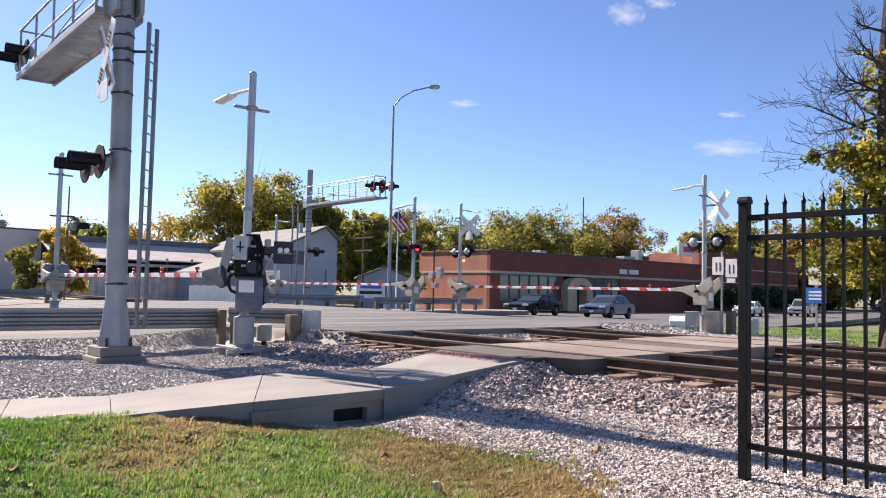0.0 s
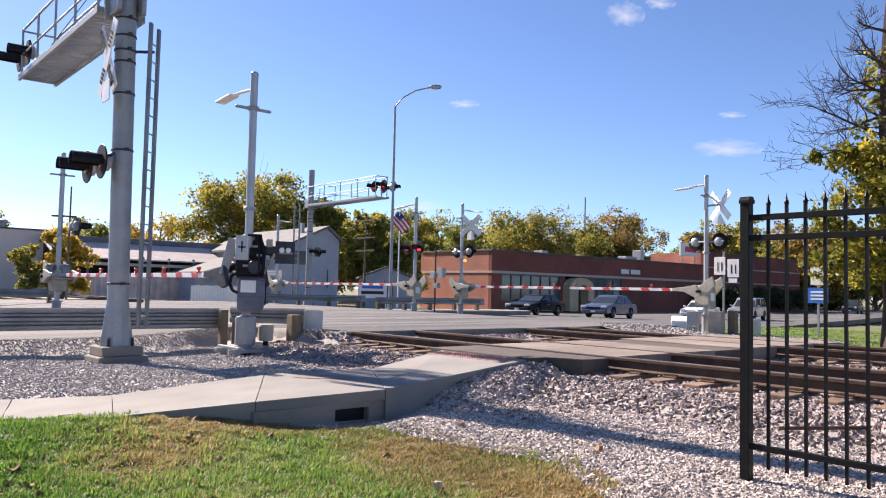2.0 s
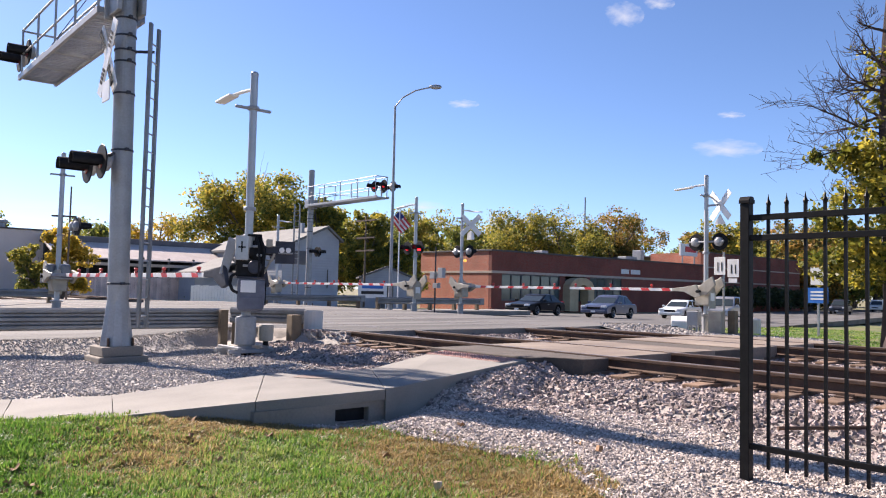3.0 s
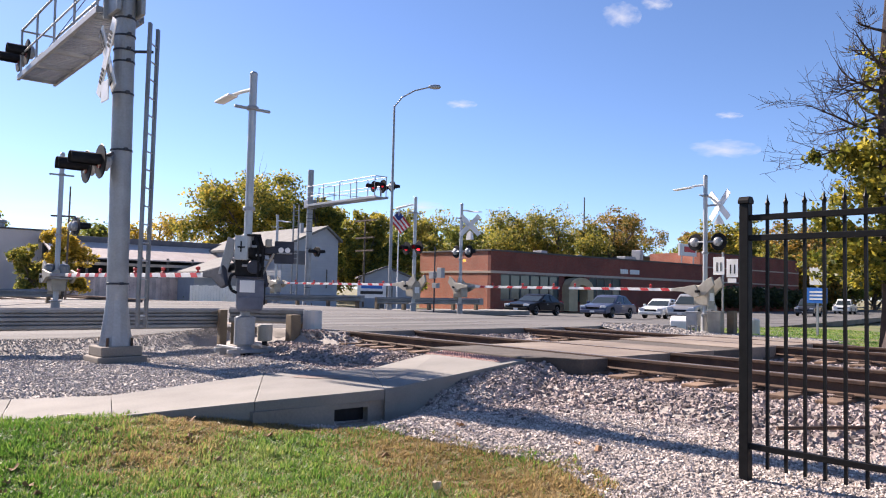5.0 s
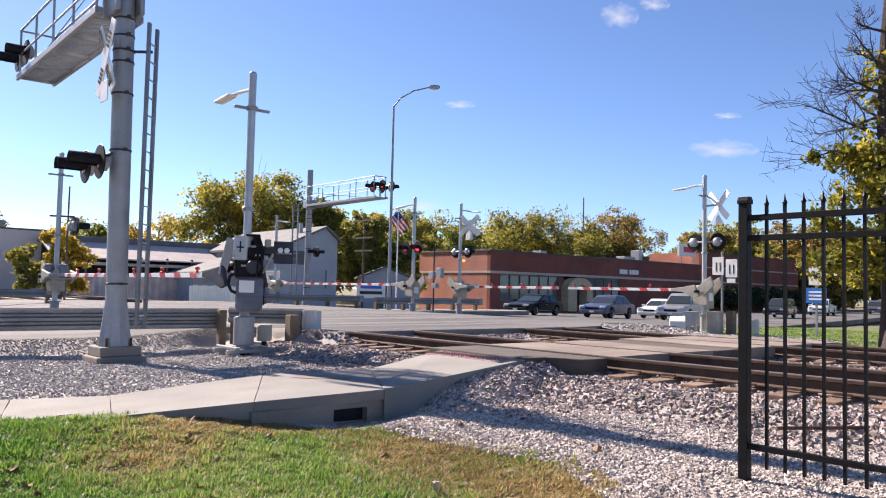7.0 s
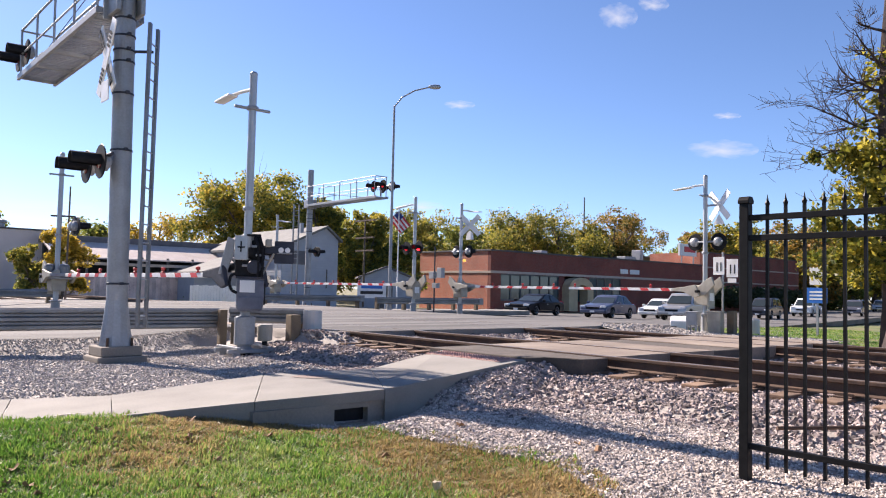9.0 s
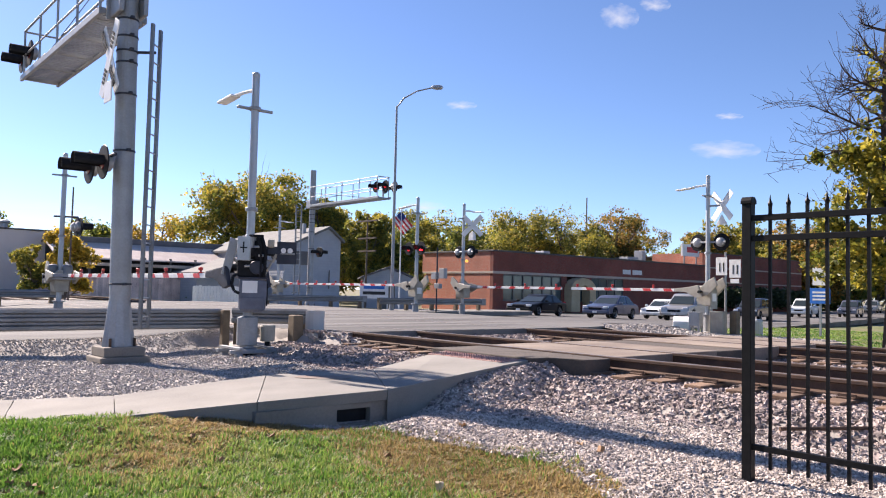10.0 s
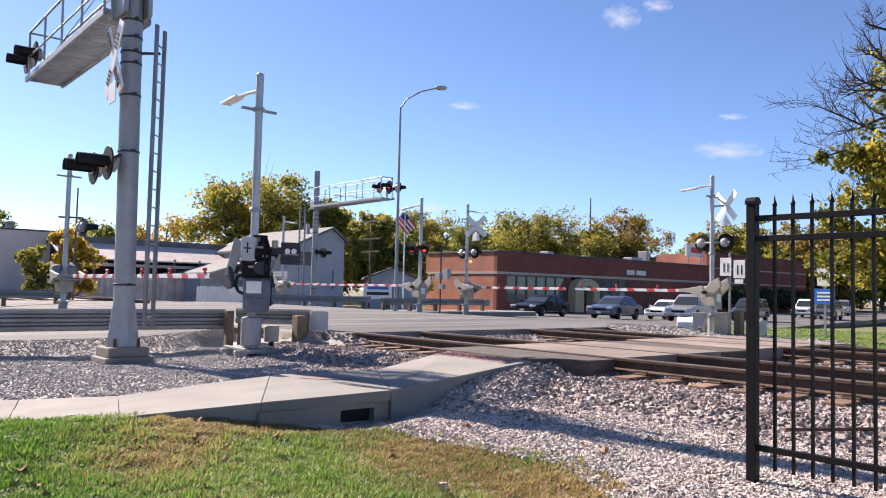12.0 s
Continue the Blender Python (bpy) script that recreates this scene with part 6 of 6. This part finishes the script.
rnd = random.Random(9)
for i in range(26):
    y = rnd.uniform(3, 7.5)
    x = rnd.uniform(.5, 5.2)
    bm = bmesh.new()
    s = rnd.uniform(.025, .06)
    rim = [bm.verts.new((s * math.cos(a) * (1 if k % 2 else .6), s * .8 * math.sin(a) * (1 if k % 2 else .65), .012 + .02 * math.cos(2 * a))) for k, a in enumerate([j * .628 for j in range(10)])]
    mid = bm.verts.new((0, 0, .004))
    for j in range(10):
        bm.faces.new((mid, rim[j], rim[(j + 1) % 10]))
    f = part("fallen_leaf", bm, M["dead_leaf"])
    f.matrix_world = pose(x, y, ground_z(x, y) + .03, rnd.uniform(-20, 20), rnd.uniform(-20, 20), rnd.uniform(0, 360))
    tagged(f, "curled brown fallen leaf on the ground", "leaf", "fallen leaves")


def dry_husk():
    """A pale curled leaf that stands in the grass."""
    h = thing("fallen_leaf", pose(3.47, 4.0, ground_z(3.47, 4.0) + .02, 0, 0, 35), "large pale curled dry leaf in the grass", "leaf", "fallen leaves")
    for s, tall in ((-1, .085), (1, .06)):
        bm = bmesh.new()
        rows = []
        for i in range(7):
            t = i / 6
            w = .022 * math.sin(math.pi * (.12 + .86 * t))
            x, z = s * (.01 + .055 * t * t), tall * math.sin(t * 2.0)
            rows.append([bm.verts.new((x + s * .012, -w, z)), bm.verts.new((x, 0, z + .004)), bm.verts.new((x + s * .012, w, z))])
        for a, b in zip(rows, rows[1:]):
            for k in range(2):
                bm.faces.new((a[k], a[k + 1], b[k + 1], b[k]))
        part("blade", bm, M["husk"], h)


dry_husk()


# ---- clouds, far off ----
def cloud_material():
    m = bpy.data.materials.new("cloud")
    m.use_nodes = True
    n, l = m.node_tree.nodes, m.node_tree.links
    n.remove(n["Principled BSDF"])
    co, ln, ns, sub, rg = n.new("ShaderNodeTexCoord"), n.new("ShaderNodeVectorMath"), n.new("ShaderNodeTexNoise"), n.new("ShaderNodeMath"), n.new("ShaderNodeMapRange")
    em, tr, mx = n.new("ShaderNodeEmission"), n.new("ShaderNodeBsdfTransparent"), n.new("ShaderNodeMixShader")
    ln.operation = "LENGTH"
    l.new(co.outputs["Object"], ln.inputs[0]), l.new(co.outputs["Object"], ns.inputs["Vector"])
    ns.inputs["Scale"].default_value, ns.inputs["Detail"].default_value = 1.5, 6
    sub.operation = "SUBTRACT"
    wide = n.new("ShaderNodeMath")
    wide.operation = "MULTIPLY_ADD"
    wide.inputs[1].default_value, wide.inputs[2].default_value = 2.0, -.45
    l.new(ns.outputs[0], wide.inputs[0])
    l.new(wide.outputs[0], sub.inputs[0]), l.new(ln.outputs["Value"], sub.inputs[1])
    rg.inputs[1].default_value, rg.inputs[2].default_value, rg.inputs[4].default_value = -.4, .95, .8
    l.new(sub.outputs[0], rg.inputs[0])
    em.inputs[0].default_value, em.inputs[1].default_value = (.92, .95, 1, 1), .36
    l.new(rg.outputs[0], mx.inputs[0]), l.new(tr.outputs[0], mx.inputs[1]), l.new(em.outputs[0], mx.inputs[2])
    l.new(mx.outputs[0], n["Material Output"].inputs[0])
    return m


M["cloud"] = cloud_material()
ahead = aim(0, 0).to_3x3()
CLOUDS = []
for u, v, w, h, drift in ((.2400, .3080, .030, .022, -.0150), (.2850, .3230, .024, .012, -.0130), (.0270, .1905, .024, .0075, -.0080), (.3720, .1320, .055, .016, -.0090),
                          (.3780, .1760, .022, .006, -.0085), (-.0290, .0560, .034, .009, .0), (-.5450, .0560, .10, .010, .0)):
    D = 2000.0
    bm = bmesh.new()
    bmesh.ops.create_circle(bm, cap_ends=True, segments=24, radius=1.0)
    c = part("cloud", bm, M["cloud"])
    tagged(c, "small soft white fair-weather cloud", "cloud", "clouds", "structure")
    c.scale = (w * D * .9, h * D * .85, 1)
    CLOUDS.append((c, u, v, drift, D))


def cloud_pose(u, v, D):
    return Matrix.Translation(Vector(EYE) + ahead @ Vector((u * D, v * D, -D))) @ ahead.to_4x4()


def smooth_at(rows, t):
    """The distance at a time between the rows, with even speed changes."""
    for i, ((a, u), (b, v)) in enumerate(zip(rows, rows[1:])):
        if t <= b:
            def slope(k):
                if k <= 0 or k >= len(rows) - 1:
                    j = min(max(k, 1), len(rows) - 1)
                    return (rows[j][1] - rows[j - 1][1]) / (rows[j][0] - rows[j - 1][0])
                l = (rows[k][1] - rows[k - 1][1]) / (rows[k][0] - rows[k - 1][0])
                r = (rows[k + 1][1] - rows[k][1]) / (rows[k + 1][0] - rows[k][0])
                return 0 if l * r <= 0 else 2 * l * r / (l + r)
            h, q = b - a, (t - a) / (b - a)
            return ((2 * q ** 3 - 3 * q ** 2 + 1) * u + (q ** 3 - 2 * q ** 2 + q) * h * slope(i)
                    + (3 * q ** 2 - 2 * q ** 3) * v + (q ** 3 - q ** 2) * h * slope(i + 1))
    return rows[-1][1]


def motions():
    """All that moves: cars and their wheels, the flag, the clouds."""
    for (c, wheels, length, n), rows in DRIVES:
        times = [i * .2 for i in range(61)]
        walk(c, [(t, lane(smooth_at(rows, t) + length / 2, n)) for t in times])
        for w, rest, radius in wheels:
            keys, last = [], None
            for i in range(361):
                t = i / 30
                turn = math.degrees((rows[0][1] - smooth_at(rows, t)) / radius)
                if last is None or turn - last > 30 or i == 360:
                    keys.append((t, rest @ pose(0, 0, 0, 0, turn % 360, 0)))
                    last = turn
            walk(w, keys)
    for t0, p in enumerate(flag_panels):
        rows = []
        for i in range(25):
            t = i * .5
            x, y, z, a = 0.0, 0.0, 5.95, 0.0
            for k in range(t0 + 1):
                a = -42 + 16 * math.sin(2.1 * t - .95 * k) + 5 * math.sin(3.7 * t + k)
                if k < t0:
                    x, y = x + .148 * math.cos(radians(a)), y + .148 * math.sin(radians(a))
                    z -= .176
            rows.append((t, pose(x, y, z, 0, 50, a)))
        walk(p, rows)
    for c, u, v, drift, D in CLOUDS:
        size = c.scale.copy()
        walk(c, [(0, cloud_pose(u, v, D)), (6, cloud_pose(u + drift / 2, v + drift * .25 * .5, D)), (12, cloud_pose(u + drift, v + drift * .25, D))])
        c.scale = size


motions()
